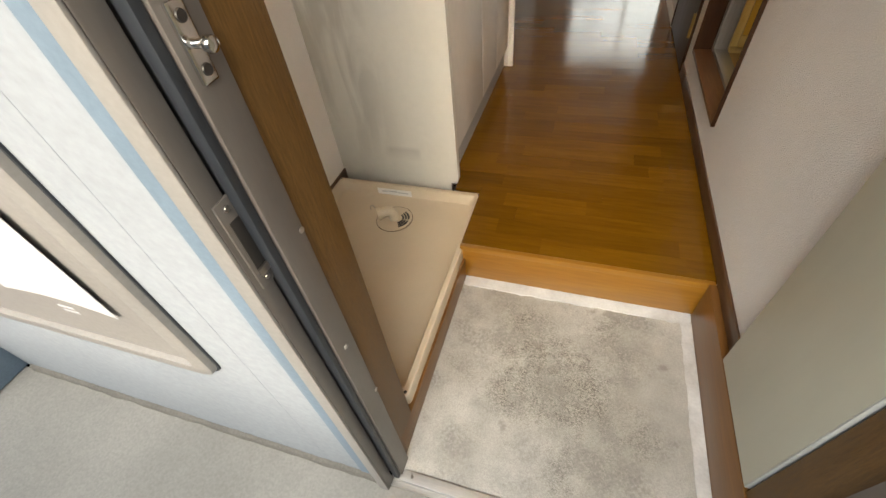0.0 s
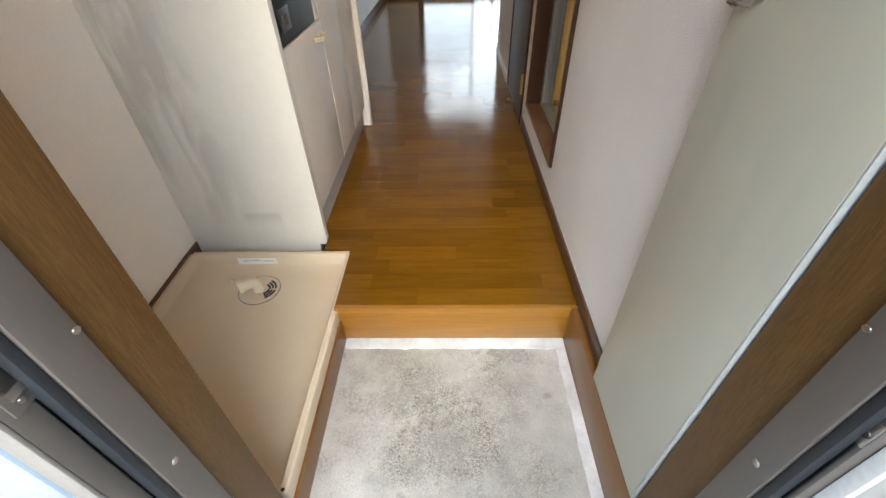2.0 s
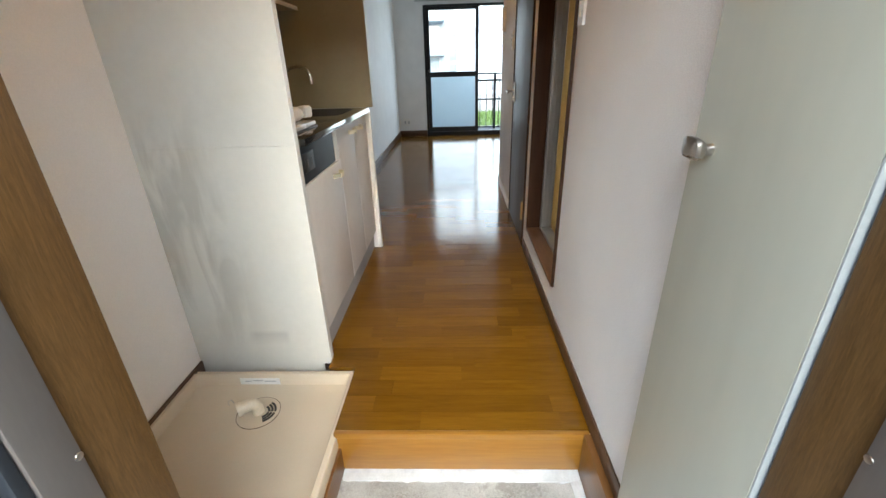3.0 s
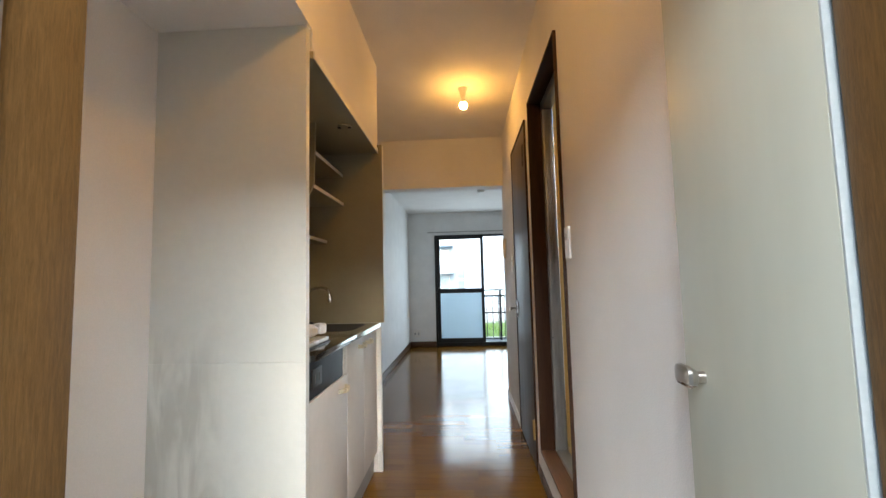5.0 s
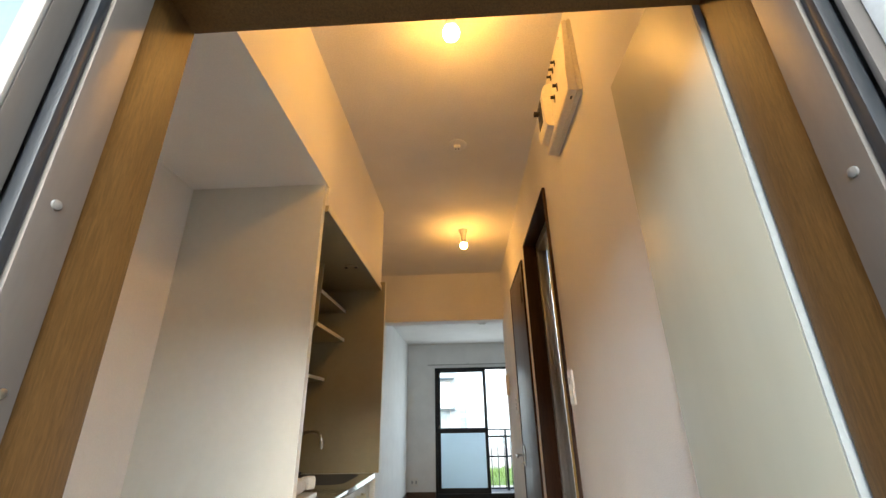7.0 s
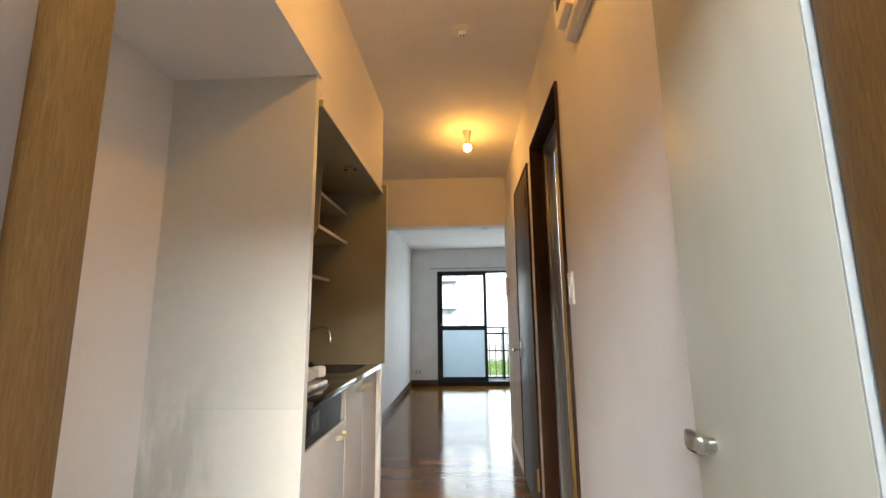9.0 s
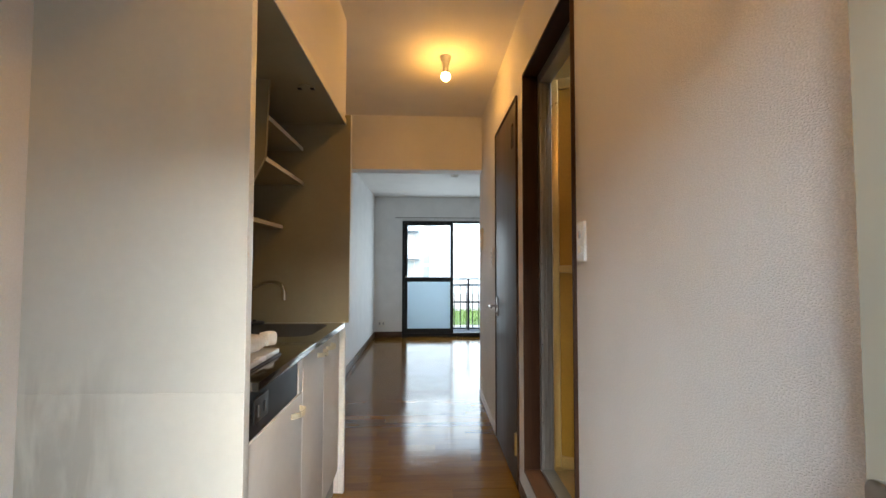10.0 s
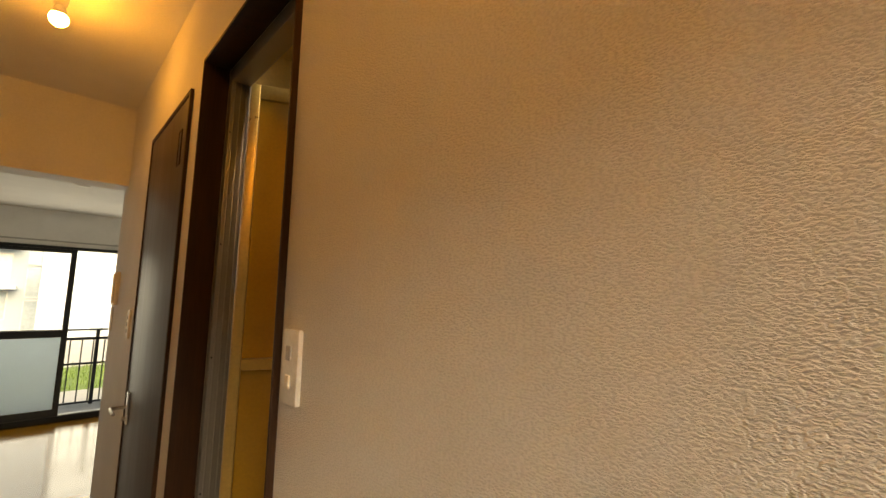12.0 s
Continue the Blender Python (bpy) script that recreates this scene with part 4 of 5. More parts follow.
def end_panel():
    p = thing("kitchen_end_panel", (-0.40, 1.485, 0.0), "tall cream laminate end panel of the kitchenette", "panel")
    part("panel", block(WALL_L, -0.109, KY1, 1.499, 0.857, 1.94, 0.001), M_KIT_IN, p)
    part("panel_foot", block(WALL_L, -0.1295, KY1, 1.499, 0.001, 0.8565, 0.001), M_KIT, p)
    part("face_strip", block(-0.152, -0.1298, KY1 - 0.0015, KY1 - 0.0002, 0.001, 0.83, 0.0004), M_EDGE, p, "cream face strip")
    part("edge_band", block(-0.1088, -0.106, KY1 - 0.001, 1.50, 0.857, 1.94, 0.0006), M_EDGE, p, "cream edge band")
    part("edge_band", block(-0.1293, -0.1265, KY1 - 0.001, 1.50, 0.001, 0.8325, 0.0006), M_EDGE, p, "cream edge band")
    part("outer_face", block(ROOM_L - 0.13, -0.13, 1.4995, 1.503, 0.001, 1.94, 0.0005), M_KIT, p)


end_panel()
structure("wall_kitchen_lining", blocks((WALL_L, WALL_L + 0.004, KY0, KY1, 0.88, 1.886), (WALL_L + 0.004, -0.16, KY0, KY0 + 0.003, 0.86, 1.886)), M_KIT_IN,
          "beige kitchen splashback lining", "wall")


def hood_board():
    h = thing("kitchen_top_board", (-0.41, 0.93, 1.90), "cream board closing the kitchen's top with a small lamp socket", "board")
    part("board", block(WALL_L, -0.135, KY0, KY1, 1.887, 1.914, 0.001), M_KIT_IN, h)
    part("edge_band", block(-0.1348, -0.131, KY0, KY1, 1.886, 1.915, 0.0006), M_EDGE, h, "cream edge band")
    s = part("lamp_socket", lathe([(0.002, -0.006), (0.03, -0.006), (0.034, 0.0)], (-0.208, 1.02, 1.887), "z", 24), M_KIT_IN, h, "round socket cover")
    for dy in (-0.026, 0.026):
        part("socket_clip", block(-0.208 + dy - 0.008, -0.208 + dy + 0.008, 1.012, 1.028, 1.876, 1.8815, 0.0015), M_DARK, s, "dark clip")


hood_board()


def shelf_unit():
    s = thing("wall_shelf", (-0.52, 1.2, 1.35), "cream laminate open wall shelf with sloping side", "shelf")
    side = [(WALL_L + 0.005, 1.886), (-0.335, 1.886), (-0.344, 1.578), (-0.45, 1.357), (-0.462, 1.345), (WALL_L + 0.005, 1.345)]
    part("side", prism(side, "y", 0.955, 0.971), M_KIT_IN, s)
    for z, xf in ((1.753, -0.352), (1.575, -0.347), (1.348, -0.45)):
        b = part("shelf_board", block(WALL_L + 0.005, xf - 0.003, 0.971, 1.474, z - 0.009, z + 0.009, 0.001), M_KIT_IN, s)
        part("front_edge", block(xf - 0.0028, xf, 0.971, 1.474, z - 0.0092, z + 0.0092, 0.0006), M_EDGE, b, "cream edge band")


shelf_unit()

# ---- hall: right side ----
def shoe_cabinet():
    c = thing("shoe_cupboard", (0.75, -0.42, 0.02), "grey-green laminate shoe cupboard with a metal knob", "cupboard")
    d = part("door", block(0.739, WALL_R - 0.0015, -0.5755, -0.27, 0.012, 1.837, 0.0015), M_CAB, c)
    part("near_edge", block(0.7395, WALL_R - 0.003, -0.5785, -0.576, 0.012, 1.837, 0.0005), M_EDGE2, c, "cupboard's near side, daylight put into its colour")
    rings = []
    for xx, ry, rz, dz in ((0.739, 0.009, 0.009, 0), (0.728, 0.008, 0.008, 0), (0.722, 0.016, 0.013, 0.0), (0.712, 0.022, 0.017, 0.002), (0.706, 0.021, 0.015, 0.004), (0.703, 0.012, 0.008, 0.005)):
        rings.append([(xx, -0.320 + p[0], 0.934 + dz + p[1]) for p in rrect(0, 0, ry, rz, min(ry, rz) * 0.7, 0)])
    part("knob", loft(rings), M_SATIN, d, "satin metal knob")


shoe_cabinet()


def bathroom_doorway():
    f = thing("bathroom_door", (0.80, 0.957, UB[2]), "dark brown door frame with a half-folded yellow bathroom door", "door")
    f["kind"] = "structure"
    y0, y1, z0, z1 = UB
    X0, X1 = 0.755, 0.832
    part("jamb", block(X0, X1, y0, y0 + 0.007, z0, z1, 0.0015), M_DARKWOOD, f)
    part("jamb", block(X0, X1, y1 - 0.007, y1, z0, z1, 0.0015), M_DARKWOOD, f)
    part("head", block(X0, X1, y0 + 0.007, y1 - 0.007, z1 - 0.009, z1, 0.0015), M_DARKWOOD, f)
    part("sill", block(X0, X1, y0 + 0.007, y1 - 0.007, z0, z0 + 0.016, 0.0015), M_SILL, f, "brown sill board")
    a0, a1 = y0 + 0.0075, y1 - 0.0075
    for n_, ya, yb in (("track_jamb", a0, a0 + 0.03), ("track_jamb", a1 - 0.03, a1)):
        j = part(n_, block(X1, 0.888, ya, yb, z0 + 0.02, z1 - 0.0095, 0.002), M_ALU, f, "pale aluminium frame")
        if ya > 1:
            for zz in (0.42, 0.78, 1.16, 1.50, 1.86):
                part("rivet", lathe([(0.0028, 0.0), (0.0024, 0.0012), (0.0006, 0.0016)], (0.8365, ya - 0.0017, zz), "y", 10), M_DARK, j, "small dark rivet")
        for k in range(3):
            yy = ya - 0.0015 if n_ and ya > 1 else yb
            part("rib", block(0.842 + 0.017 * k, 0.847 + 0.017 * k, yy - 0.002, yy + 0.003, z0 + 0.03, z1 - 0.03, 0.0008), M_ALU, j)
    part("track_head", block(X1, 0.888, a0 + 0.03, a1 - 0.03, z1 - 0.055, z1 - 0.0095, 0.002), M_ALU, f, "pale aluminium frame")
    part("track_sill", block(X1, 0.888, a0 + 0.03, a1 - 0.03, z0 + 0.0, z0 + 0.03, 0.002), M_ALU, f, "pale aluminium frame")
    za, zb = z0 + 0.045, z1 - 0.04

    def leaf(p, q, name):
        """A narrow folding leaf from p to q in plan."""
        p, q = Vector((*p, 0)), Vector((*q, 0))
        d = (q - p).normalized()
        nrm = Vector((-d.y, d.x, 0))
        L = (q - p).length

        def slab(s0, s1, t, u0, u1, bev=0.002):
            bm = cuboid(bmesh.new(), s0, s1, -t, t, u0, u1, bev)
            mat = Matrix((( d.x, nrm.x, 0, p.x), (d.y, nrm.y, 0, p.y), (0, 0, 1, 0), (0, 0, 0, 1)))
            bmesh.ops.transform(bm, matrix=mat, verts=bm.verts[:])
            return bm
        lf = part(name, slab(0.03, L - 0.03, 0.003, za + 0.05, zb - 0.05, 0.0008), M_ACRYL, f, "yellowed acrylic folding leaf")
        part("stile", slab(0, 0.03, 0.014, za, zb, 0.004), M_GOLD, lf)
        part("stile", slab(L - 0.03, L, 0.014, za, zb, 0.004), M_GOLD, lf)
        part("top_rail", slab(0.03, L - 0.03, 0.013, zb - 0.05, zb, 0.003), M_GOLD, lf)
        part("bottom_rail", slab(0.03, L - 0.03, 0.013, za, za + 0.05, 0.003), M_GOLD, lf)
        part("middle_rail", slab(0.03, L - 0.03, 0.03, 1.118, 1.152, 0.008), M_GOLD, lf)
    leaf((0.895, 1.272), (1.17, 1.14), "folding_leaf")
    leaf((1.173, 1.115), (0.925, 0.97), "folding_leaf")


bathroom_doorway()
structure("wall_bathroom", blocks((2.05, 2.1, 0.3, 2.0, 0.0, 2.3), (0.92, 2.05, 1.36, 1.40, 0.0, 2.3), (0.92, 2.05, 0.3, 0.34, 0.0, 2.3), (0.92, 2.05, 0.34, 1.36, 2.24, 2.3),
          (0.92, 2.05, 0.34, 1.36, 0.0, 0.15)), M_BATH, "cream moulded bathroom walls, amber light in their colour", "wall")


def toilet_door():
    y0, y1, z0, z1 = WC
    d = thing("toilet_door", (0.76, 1.795, 0.0), "closed dark brown toilet door in a thin dark frame", "door")
    d["kind"] = "structure"
    X = 0.757
    part("frame_side", block(X, 0.80, y0, y0 + 0.016, z0, z1, 0.001), M_DARKWOOD, d)
    part("frame_side", block(X, 0.80, y1 - 0.016, y1, z0, z1, 0.001), M_DARKWOOD, d)
    part("frame_head", block(X, 0.80, y0 + 0.016, y1 - 0.016, z1 - 0.016, z1, 0.001), M_DARKWOOD, d)
    lf = part("leaf", block(X + 0.004, 0.795, y0 + 0.018, y1 - 0.018, z0 - 0.002, z1 - 0.019, 0.0015), M_DOOR, d)
    sl = part("peep_frame", blocks((X + 0.001, X + 0.0045, 1.535, 1.541, 1.80, 1.93), (X + 0.001, X + 0.0045, 1.575, 1.581, 1.80, 1.93),
              (X + 0.001, X + 0.0045, 1.541, 1.575, 1.80, 1.806), (X + 0.001, X + 0.0045, 1.541, 1.575, 1.924, 1.93)), M_DARKWOOD, lf, "small light slot frame")
    part("peep_pane", block(X + 0.003, X + 0.0048, 1.541, 1.575, 1.806, 1.924, 0.0003), M_BLACK, sl)
    pl = part("handle_plate", block(X - 0.003, X + 0.004, 2.035, 2.071, 0.82, 0.945, 0.002), M_SATIN, lf, "satin nickel handle plate")
    part("lever", tube([(X - 0.003, 2.053, 0.888), (X - 0.046, 2.053, 0.888), (X - 0.055, 2.045, 0.888), (X - 0.057, 2.015, 0.887), (X - 0.056, 1.955, 0.885)], 0.0068, 12), M_SATIN, pl)
    part("lock_knob", lathe([(0.002, -0.014), (0.009, -0.012), (0.009, 0)], (X - 0.003, 2.053, 0.842), "x", 14), M_SATIN, pl)
    for zz in (0.23,):
        h = part("hinge", block(X - 0.002, X + 0.003, y0 + 0.008, y0 + 0.036, zz - 0.055, zz + 0.055, 0.0015), M_BRASS, d, "aged brass hinge")
        part("knuckle", tube([(X - 0.006, y0 + 0.02, zz - 0.055), (X - 0.006, y0 + 0.02, zz + 0.055)], 0.006, 10), M_BRASS, h)


toilet_door()


def wall_plate(name, y, z, h, label, category, w=0.07, knobs=()):
    p = thing(name, (WALL_R, y, z), label, category)
    pl = part("plate", block(WALL_R - 0.009, WALL_R, y - w / 2, y + w / 2, z - h / 2, z + h / 2, 0.003), M_WHITE, p)
    for dz, hh, ww, m in knobs:
        part("button", block(WALL_R - 0.0125, WALL_R - 0.009, y - ww / 2, y + ww / 2, z + dz - hh / 2, z + dz + hh / 2, 0.0012), m, pl)
    return p


wall_plate("light_switch", 0.562, 1.224, 0.120, "white two-rocker light switch by the bathroom door", "light switch", 0.06,
           ((0.022, 0.024, 0.016, M_GREYPRINT), (-0.024, 0.022, 0.014, M_CREAMPLASTIC)))
wall_plate("light_switch", 2.30, 1.21, 0.13, "white light switch plate beside the toilet door", "light switch", 0.06,
           ((0.03, 0.018, 0.012, M_GREYPRINT), (0.0, 0.018, 0.012, M_GREYPRINT), (-0.03, 0.018, 0.012, M_GREYPRINT)))
wall_plate("light_switch", 2.94, 1.21, 0.13, "white light switch plate at the hall's end", "light switch", 0.06,
           ((0.025, 0.018, 0.012, M_GREYPRINT), (-0.025, 0.018, 0.012, M_GREYPRINT)))
wall_plate("wall_socket", 2.88, 0.135, 0.12, "white wall socket low on the hall wall", "wall socket", 0.07, ((0.02, 0.02, 0.012, M_GREYPRINT), (-0.02, 0.02, 0.012, M_GREYPRINT)))


def intercom():
    p = thing("intercom", (WALL_R, 2.84, 1.39), "white wall intercom handset at the hall's end", "intercom")
    part("body", block(WALL_R - 0.018, WALL_R, 2.79, 2.89, 1.29, 1.475, 0.005), M_WHITE, p)
    part("handset", block(WALL_R - 0.028, WALL_R - 0.018, 2.795, 2.835, 1.30, 1.465, 0.004), M_WHITE, p)


intercom()


def breaker_board():
    b = thing("breaker_board", (WALL_R, 0.15, 2.05), "cream consumer unit with black breaker levers high on the wall", "breaker board")
    y0, y1, z0, z1 = -0.033, 0.318, 2.052, 2.35
    part("back_box", block(0.7535, WALL_R, y0, y1, z0, z1, 0.003), M_CREAMPLASTIC, b)
    # cover whose side bows forward towards the bottom
    bow = [(0.753, z0 + 0.002), (0.729, z0 + 0.002), (0.725, z0 + 0.006), (0.7255, z0 + 0.09), (0.731, z0 + 0.15), (0.736, z1 - 0.05), (0.737, z1 - 0.006), (0.741, z1 - 0.002), (0.753, z1 - 0.002)]
    cover = part("cover", prism(bow, "y", y0 + 0.003, y1 - 0.003, 0.0012), M_CREAMPLASTIC, b)
    hump = [(0.7255, 2.078), (0.702, 2.085), (0.696, 2.100), (0.696, 2.235), (0.706, 2.262), (0.734, 2.272)]
    main = part("main_breaker", prism(hump, "y", 0.170, 0.292, 0.0012), M_CREAMPLASTIC, cover, "raised main breaker housing")
    part("main_window", block(0.6935, 0.6965, 0.205, 0.262, 2.125, 2.225, 0.0006), M_DARK, main, "dark breaker window")
    part("main_lever", blocks((0.690, 0.6940, 0.222, 0.245, 2.155, 2.205), (0.672, 0.691, 0.226, 0.241, 2.176, 2.190), bevel=0.0012), M_DARK, main, "black main lever")
    for yy, zz, xx in ((0.088, 2.283, 0.7335), (0.121, 2.283, 0.7335), (0.156, 2.283, 0.7335), (0.080, 2.168, 0.7275), (0.123, 2.156, 0.7275)):
        h = 0.011 if zz > 2.2 else 0.016
        part("breaker_lever", blocks((xx - 0.0035, xx, yy - 0.004, yy + 0.004, zz - h, zz + h), (xx - 0.016, xx - 0.0035, yy - 0.0035, yy + 0.0035, zz + h * 0.1, zz + h * 0.75), bevel=0.001), M_DARK, cover, "black toggle lever")
    part("cover_screw", lathe([(0.001, -0.0015), (0.004, -0.0012), (0.0045, 0)], (0.737, 0.02, 2.325), "x", 12), M_DARK, cover)
    part("bottom_slot", block(0.738, 0.743, y0 + 0.03, y0 + 0.042, z0 - 0.0006, z0 + 0.002, 0.0003), M_DARK, b, "small dark slot")


breaker_board()


def bare_bulb(x, y, tilt=0.0):
    l = thing("ceiling_lamp", (x, y, CEIL), "bare warm bulb in a white ceiling socket, switched on", "ceiling lamp", "bare bulbs")
    part("rosette", lathe([(0.002, -0.012), (0.030, -0.012), (0.036, -0.006), (0.036, 0.0)], (x, y, CEIL), "z", 28), M_WHITE, l)
    part("socket", lathe([(0.018, -0.074), (0.020, -0.060), (0.024, -0.032), (0.032, -0.012)], (x, y, CEIL), "z", 24), M_WHITE, l)
    part("bulb_neck", lathe([(0.0250, -0.108), (0.0195, -0.088), (0.015, -0.072)], (x, y, CEIL), "z", 24), M_WHITE, l)
    prof = []
    for i in range(11):
        a = math.pi * i / 10 * 0.64
        prof.append((max(0.0285 * math.sin(a), 0.0008), -0.122 - 0.0285 * math.cos(a)))
    part("bulb", lathe(prof, (x, y, CEIL), "z", 24), M_BULB, l, "glowing warm white bulb")
    return l


bare_bulb(0.405, 1.845)
bare_bulb(0.372, -0.022)


def ceiling_socket():
    x, y = 0.380, 0.764
    r = thing("ceiling_rosette", (x, y, CEIL), "small white ceiling wiring socket on a round base", "ceiling socket")
    part("base", lathe([(0.002, -0.007), (0.042, -0.007), (0.048, -0.004), (0.049, 0)], (x, y, CEIL), "z", 28), M_CEIL, r, "papered round base plate")
    body = part("body", block(x - 0.017, x + 0.017, y - 0.013, y + 0.013, CEIL - 0.026, CEIL - 0.007, 0.004), M_WHITE, r)
    for dx in (-0.007, 0.007):
        part("slot", block(x + dx - 0.002, x + dx + 0.002, y - 0.007, y + 0.006, CEIL - 0.0268, CEIL - 0.0255, 0.0004), M_DARK, body, "dark contact slot")


ceiling_socket()

# ---- the room ----
single("ceiling_detector", lathe([(0.002, -0.035), (0.03, -0.033), (0.045, -0.02), (0.05, 0.0)], (0.63, 4.37, ROOM_Z), "z", 24), M_WHITE,
       "round white detector on the room's ceiling", "detector")


def socket_room():
    p = thing("wall_socket", (-0.44, ROOM_Y1, 0.22), "white double socket on the window wall", "wall socket")
    pl = part("plate", block(-0.50, -0.38, ROOM_Y1 - 0.008, ROOM_Y1, 0.16, 0.28, 0.002), M_WHITE, p)
    for xx in (-0.47, -0.41):
        part("outlet", block(xx - 0.012, xx + 0.012, ROOM_Y1 - 0.010, ROOM_Y1 - 0.008, 0.20, 0.24, 0.0008), M_GREYPRINT, pl)


socket_room()


def balcony_window():
    w = thing("window_1", ((WX0 + WX1) / 2, ROOM_Y1, WZ0), "black aluminium sliding balcony window, one half open", "window")
    w["kind"] = "structure"
    Y0, Y1 = ROOM_Y1 - 0.012, ROOM_Y1 + 0.10
    part("frame_side", block(WX0, WX0 + 0.035, Y0, Y1, WZ0, WZ1, 0.002), M_SASH, w)
    part("frame_side", block(WX1 - 0.035, WX1, Y0, Y1, WZ0, WZ1, 0.002), M_SASH, w)
    part("frame_head", block(WX0 + 0.035, WX1 - 0.035, Y0, Y1, WZ1 - 0.03, WZ1, 0.002), M_SASH, w)
    part("frame_sill", block(WX0, WX1, Y0 - 0.004, Y1, 0.001, WZ0 + 0.012, 0.002), M_SASH, w)
    part("sill_track", block(0.73, WX1 - 0.036, Y0 + 0.01, Y1 - 0.02, WZ0 + 0.012, WZ0 + 0.02, 0.001), M_ALU, w, "pale aluminium track")

    def sash(x0, x1, y, clear_low=False):
        s = part("sash", blocks((x0, x0 + 0.05, y, y + 0.03, WZ0 + 0.013, WZ1 - 0.031), (x1 - 0.05, x1, y, y + 0.03, WZ0 + 0.013, WZ1 - 0.031),
                 (x0 + 0.05, x1 - 0.05, y, y + 0.03, WZ1 - 0.07, WZ1 - 0.031), (x0 + 0.05, x1 - 0.05, y, y + 0.03, WZ0 + 0.013, WZ0 + 0.085),
                 (x0 + 0.05, x1 - 0.05, y, y + 0.03, 0.892, 0.966)), M_SASH, w)
        g = part("pane", block(x0 + 0.05, x1 - 0.05, y + 0.012, y + 0.016, 0.966, WZ1 - 0.07, 0), M_GLASS, s, "clear upper pane")
        g.visible_shadow = False
        g2 = part("pane", block(x0 + 0.05, x1 - 0.05, y + 0.012, y + 0.016, WZ0 + 0.085, 0.892, 0), M_FROST, s, "frosted lower pane")
        return s
    s = sash(WX0 + 0.035, 0.72, ROOM_Y1 + 0.005)
    part("catch", block(WX0 + 0.055, WX0 + 0.07, ROOM_Y1 - 0.012, ROOM_Y1 + 0.005, 0.96, 1.0, 0.002), M_SATIN, s, "window catch")
    return w


balcony_window()


def curtain_rail():
    r = thing("curtain_rail", (0.7, ROOM_Y1 - 0.05, 1.92), "thin pale curtain rail above the window", "curtain rail")
    part("rail", block(-0.224, 1.66, ROOM_Y1 - 0.06, ROOM_Y1 - 0.045, 1.922, 1.938, 0.003), M_GREYBASE, r)
    for xx in (-0.15, 0.45, 1.05, 1.6):
        part("bracket", block(xx - 0.008, xx + 0.008, ROOM_Y1 - 0.045, ROOM_Y1, 1.932, 1.946, 0.002), M_GREYBASE, r)


curtain_rail()

# ---- balcony and outdoors ----
structure("balcony_floor", blocks((-1.2, 3.2, ROOM_Y1 + 0.15, 7.25, -0.2, -0.05)), M_OUT, "grey concrete balcony floor", "floor")


def balcony_rail():
    r = thing("balcony_railing", (1.0, 7.12, -0.05), "dark metal balcony railing with upright bars", "railing")
    part("handrail", tube([(-1.2, 7.12, 0.905), (3.2, 7.12, 0.905)], 0.012, 8), M_SASH, r)
    part("top_rail", block(-1.2, 3.2, 7.10, 7.14, 0.775, 0.81, 0.003), M_SASH, r)
    part("middle_rail", block(-1.2, 3.2, 7.105, 7.135, 0.46, 0.485, 0.003), M_SASH, r)
    part("bottom_rail", block(-1.2, 3.2, 7.105, 7.135, -0.03, -0.005, 0.003), M_SASH, r)
    for k in range(38):
        x = -1.15 + 0.115 * k
        part("bar", block(x - 0.007, x + 0.007, 7.113, 7.127, -0.004, 0.774, 0.0015), M_SASH, r)
    for k in range(5):
        x = -1.16 + 1.115 * k
        part("post", block(x - 0.02, x + 0.02, 7.10, 7.14, -0.05, 0.90, 0.003), M_SASH, r)


balcony_rail()
structure("ground_garden", blocks((-60, 60, 7.3, 60, -0.8, -0.5)), M_GROUND, "pale ground between the houses", "ground")


def grass():
    bm = bmesh.new()
    rng = random.Random(4)
    for _ in range(6000):
        x, y = rng.uniform(-6, 12), rng.uniform(11.0, 14.6)
        h, a = rng.uniform(0.05, 0.2), rng.uniform(0, math.pi)
        dx, dy = 0.012 * math.cos(a), 0.012 * math.sin(a)
        lx, ly = rng.uniform(-0.05, 0.05), rng.uniform(-0.05, 0.05)
        bm.faces.new([bm.verts.new(p) for p in ((x - dx, y - dy, -0.5), (x + dx, y + dy, -0.5), (x + lx, y + ly, -0.5 + h))])
    cuboid(bm, -6, 12, 11.0, 14.6, -0.52, -0.49)
    tagged(new("grass", mesh_from("grass", bm, M_GRASS, False)), "bright green grass strip beyond the balcony", "grass", kind="stuff")


grass()


def house(name, x0, x1, y0, y1, z1, wall, label, openings, slabs=()):
    h = thing(name, ((x0 + x1) / 2, (y0 + y1) / 2, -0.5), label, "building")
    part("wall", block(x0, x1, y0, y1, -0.5, z1, 0.02), wall, h)
    part("roof", block(x0 - 0.15, x1 + 0.15, y0 - 0.15, y1 + 0.15, z1, z1 + 0.25, 0.03), wall, h)
    for xa, xb, za, zb in openings:
        w = part("window", blocks((xa - 0.05, xa, y0 - 0.05, y0, za - 0.05, zb + 0.05), (xb, xb + 0.05, y0 - 0.05, y0, za - 0.05, zb + 0.05),
                 (xa, xb, y0 - 0.05, y0, za - 0.05, za), (xa, xb, y0 - 0.05, y0, zb, zb + 0.05)), M_GREYBASE, h)
        part("pane", block(xa, xb, y0 - 0.02, y0 - 0.005, za, zb, 0), M_PANE, w)
    for xa, xb, za in slabs:
        part("balcony", block(xa, xb, y0 - 1.0, y0, za, za + 0.16, 0.02), wall, h)


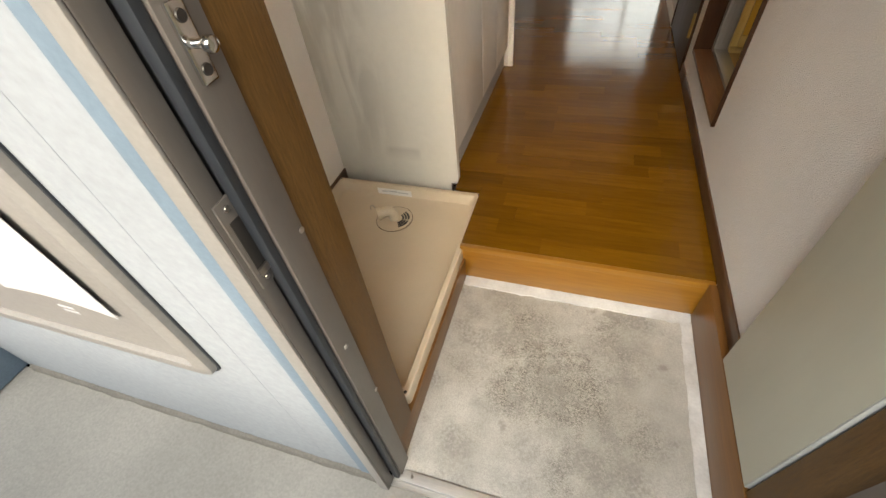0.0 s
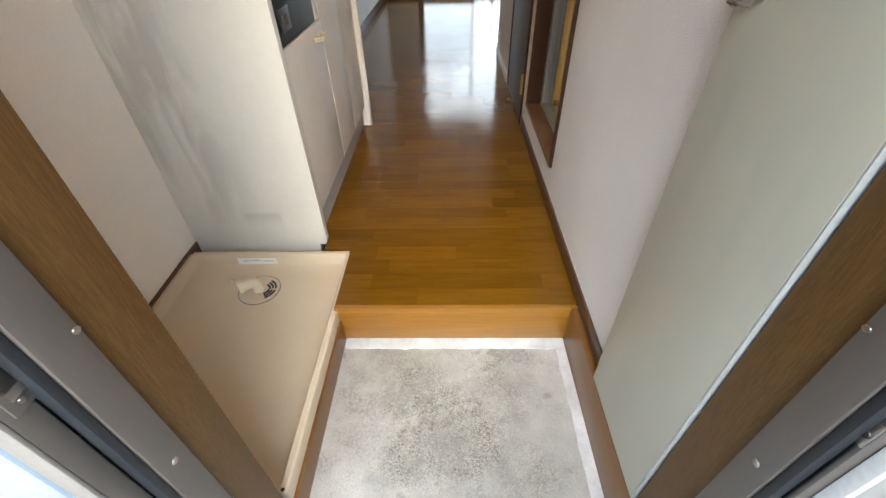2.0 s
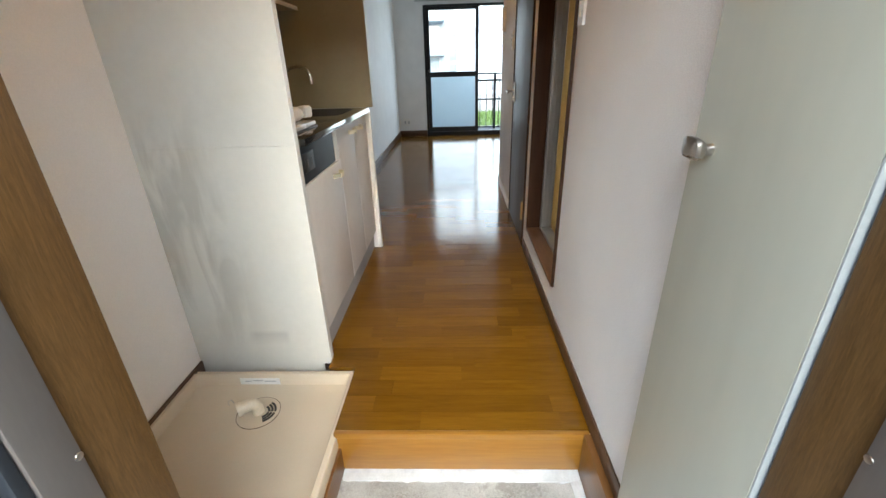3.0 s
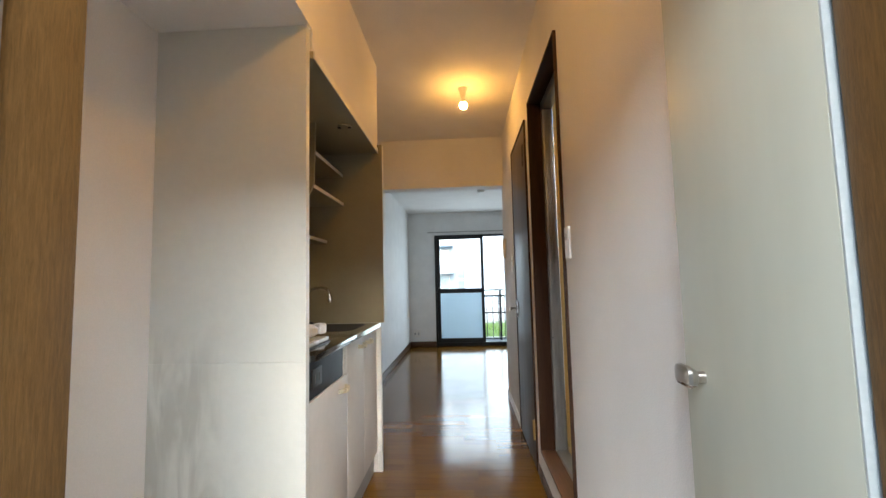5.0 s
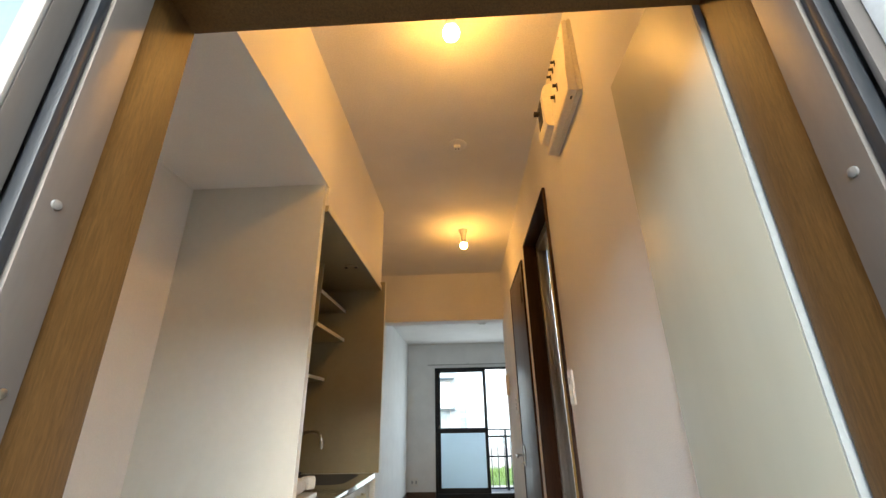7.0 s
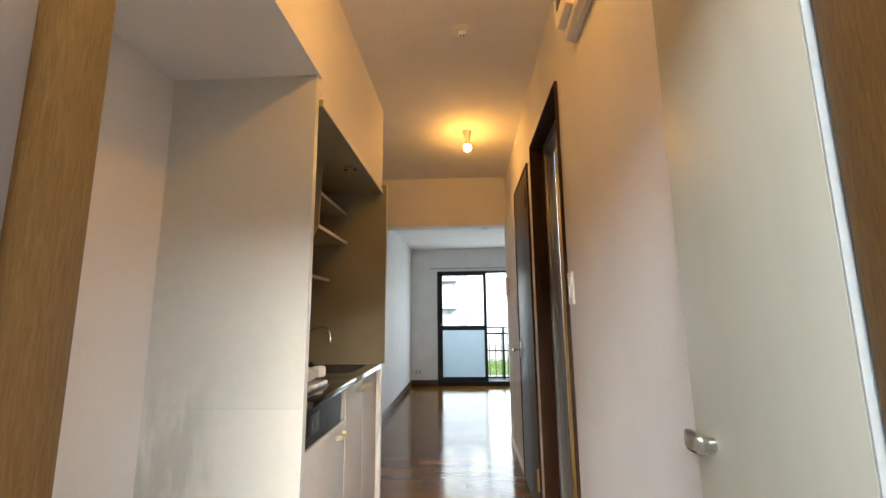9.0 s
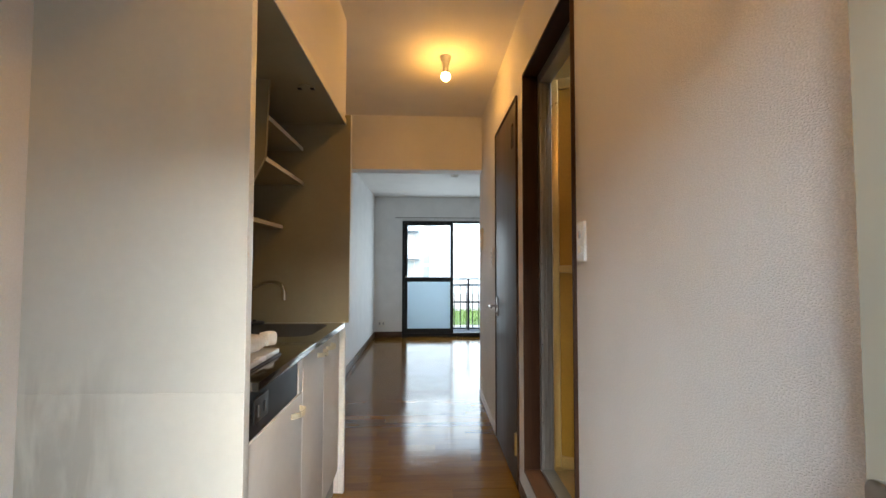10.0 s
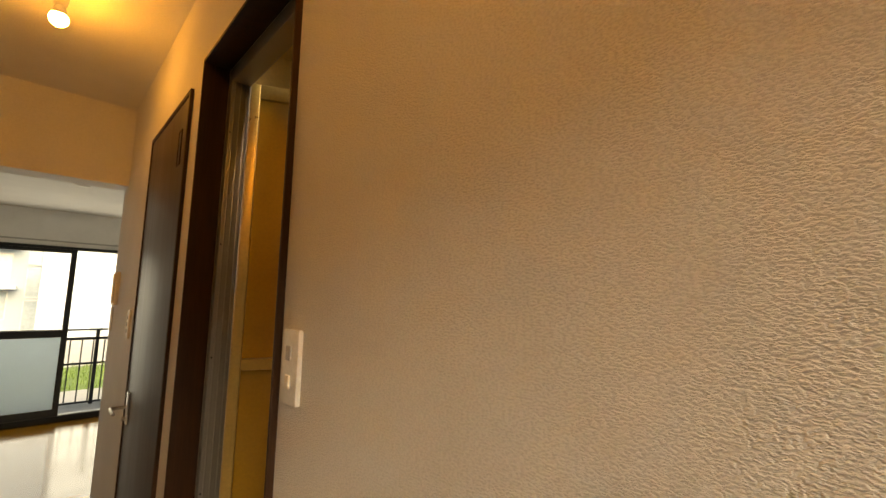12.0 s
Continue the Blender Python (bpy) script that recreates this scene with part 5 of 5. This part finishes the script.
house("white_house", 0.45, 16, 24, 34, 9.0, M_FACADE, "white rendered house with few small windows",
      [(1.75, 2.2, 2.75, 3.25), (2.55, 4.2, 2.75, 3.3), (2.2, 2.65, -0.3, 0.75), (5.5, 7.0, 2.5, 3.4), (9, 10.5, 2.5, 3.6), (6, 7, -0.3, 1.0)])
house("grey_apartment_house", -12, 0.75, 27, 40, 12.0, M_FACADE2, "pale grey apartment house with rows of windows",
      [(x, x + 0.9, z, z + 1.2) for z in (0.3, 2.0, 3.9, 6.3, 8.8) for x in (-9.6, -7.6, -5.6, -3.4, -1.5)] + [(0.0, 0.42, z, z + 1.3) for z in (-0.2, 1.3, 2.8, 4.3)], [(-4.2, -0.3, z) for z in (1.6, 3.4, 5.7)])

# ---- floor boards, last ----
def boards():
    hall = new("floor_hall")
    tagged(hall, "glossy orange-brown varnished floor boards of the hall", "floor", kind="structure")
    rng = random.Random(7)
    cache = {}

    def board(parent, x0, x1, y0, y1):
        key = (round(x1 - x0, 3), round(y1 - y0, 3))
        if key not in cache:
            bm = cuboid(bmesh.new(), -key[0] / 2, key[0] / 2, -key[1] / 2, key[1] / 2, -0.015, 0, 0)
            cache[key] = mesh_from("board", bm, M_FLOOR, False)
        o = new("board", cache[key])
        o.location = ((x0 + x1) / 2, (y0 + y1) / 2, 0)
        o.parent = parent

    def fill(parent, x0, x1, y0, y1, w, lengths):
        y, k = y0, 0
        while y < y1 - 1e-4:
            yb = min(y + w, y1)
            x = x0
            first = True
            while x < x1 - 1e-4:
                L = rng.choice(lengths) * (rng.choice((0.35, 0.6, 0.85, 1)) if first else 1)
                xb = min(x + L, x1)
                if x1 - xb < 0.05:
                    xb = x1
                board(parent, x + 0.0002, xb - 0.0002, y + 0.0002, yb - 0.0002)
                x, first = xb, False
            y, k = yb, k + 1
    fill(hall, -0.044, WALL_R, 0.0125, 0.3577, 0.0757, (0.303, 0.455, 0.606))
    fill(hall, -0.1485, -0.044, 0.3122, 0.3577, 0.0757, (0.303,))
    fill(hall, -0.18, WALL_R, 0.3577, 1.5, 0.0757, (0.303, 0.455, 0.606))
    fill(hall, ROOM_L, WALL_R, 1.5, ROOM_Y0, 0.0757, (0.606, 0.909))
    room = new("floor_room")
    tagged(room, "glossy brown varnished floor boards of the room", "floor", kind="structure")
    fill(room, ROOM_L, ROOM_R, ROOM_Y0, ROOM_Y1 + 0.0, 0.151, (0.909, 1.4))


boards()
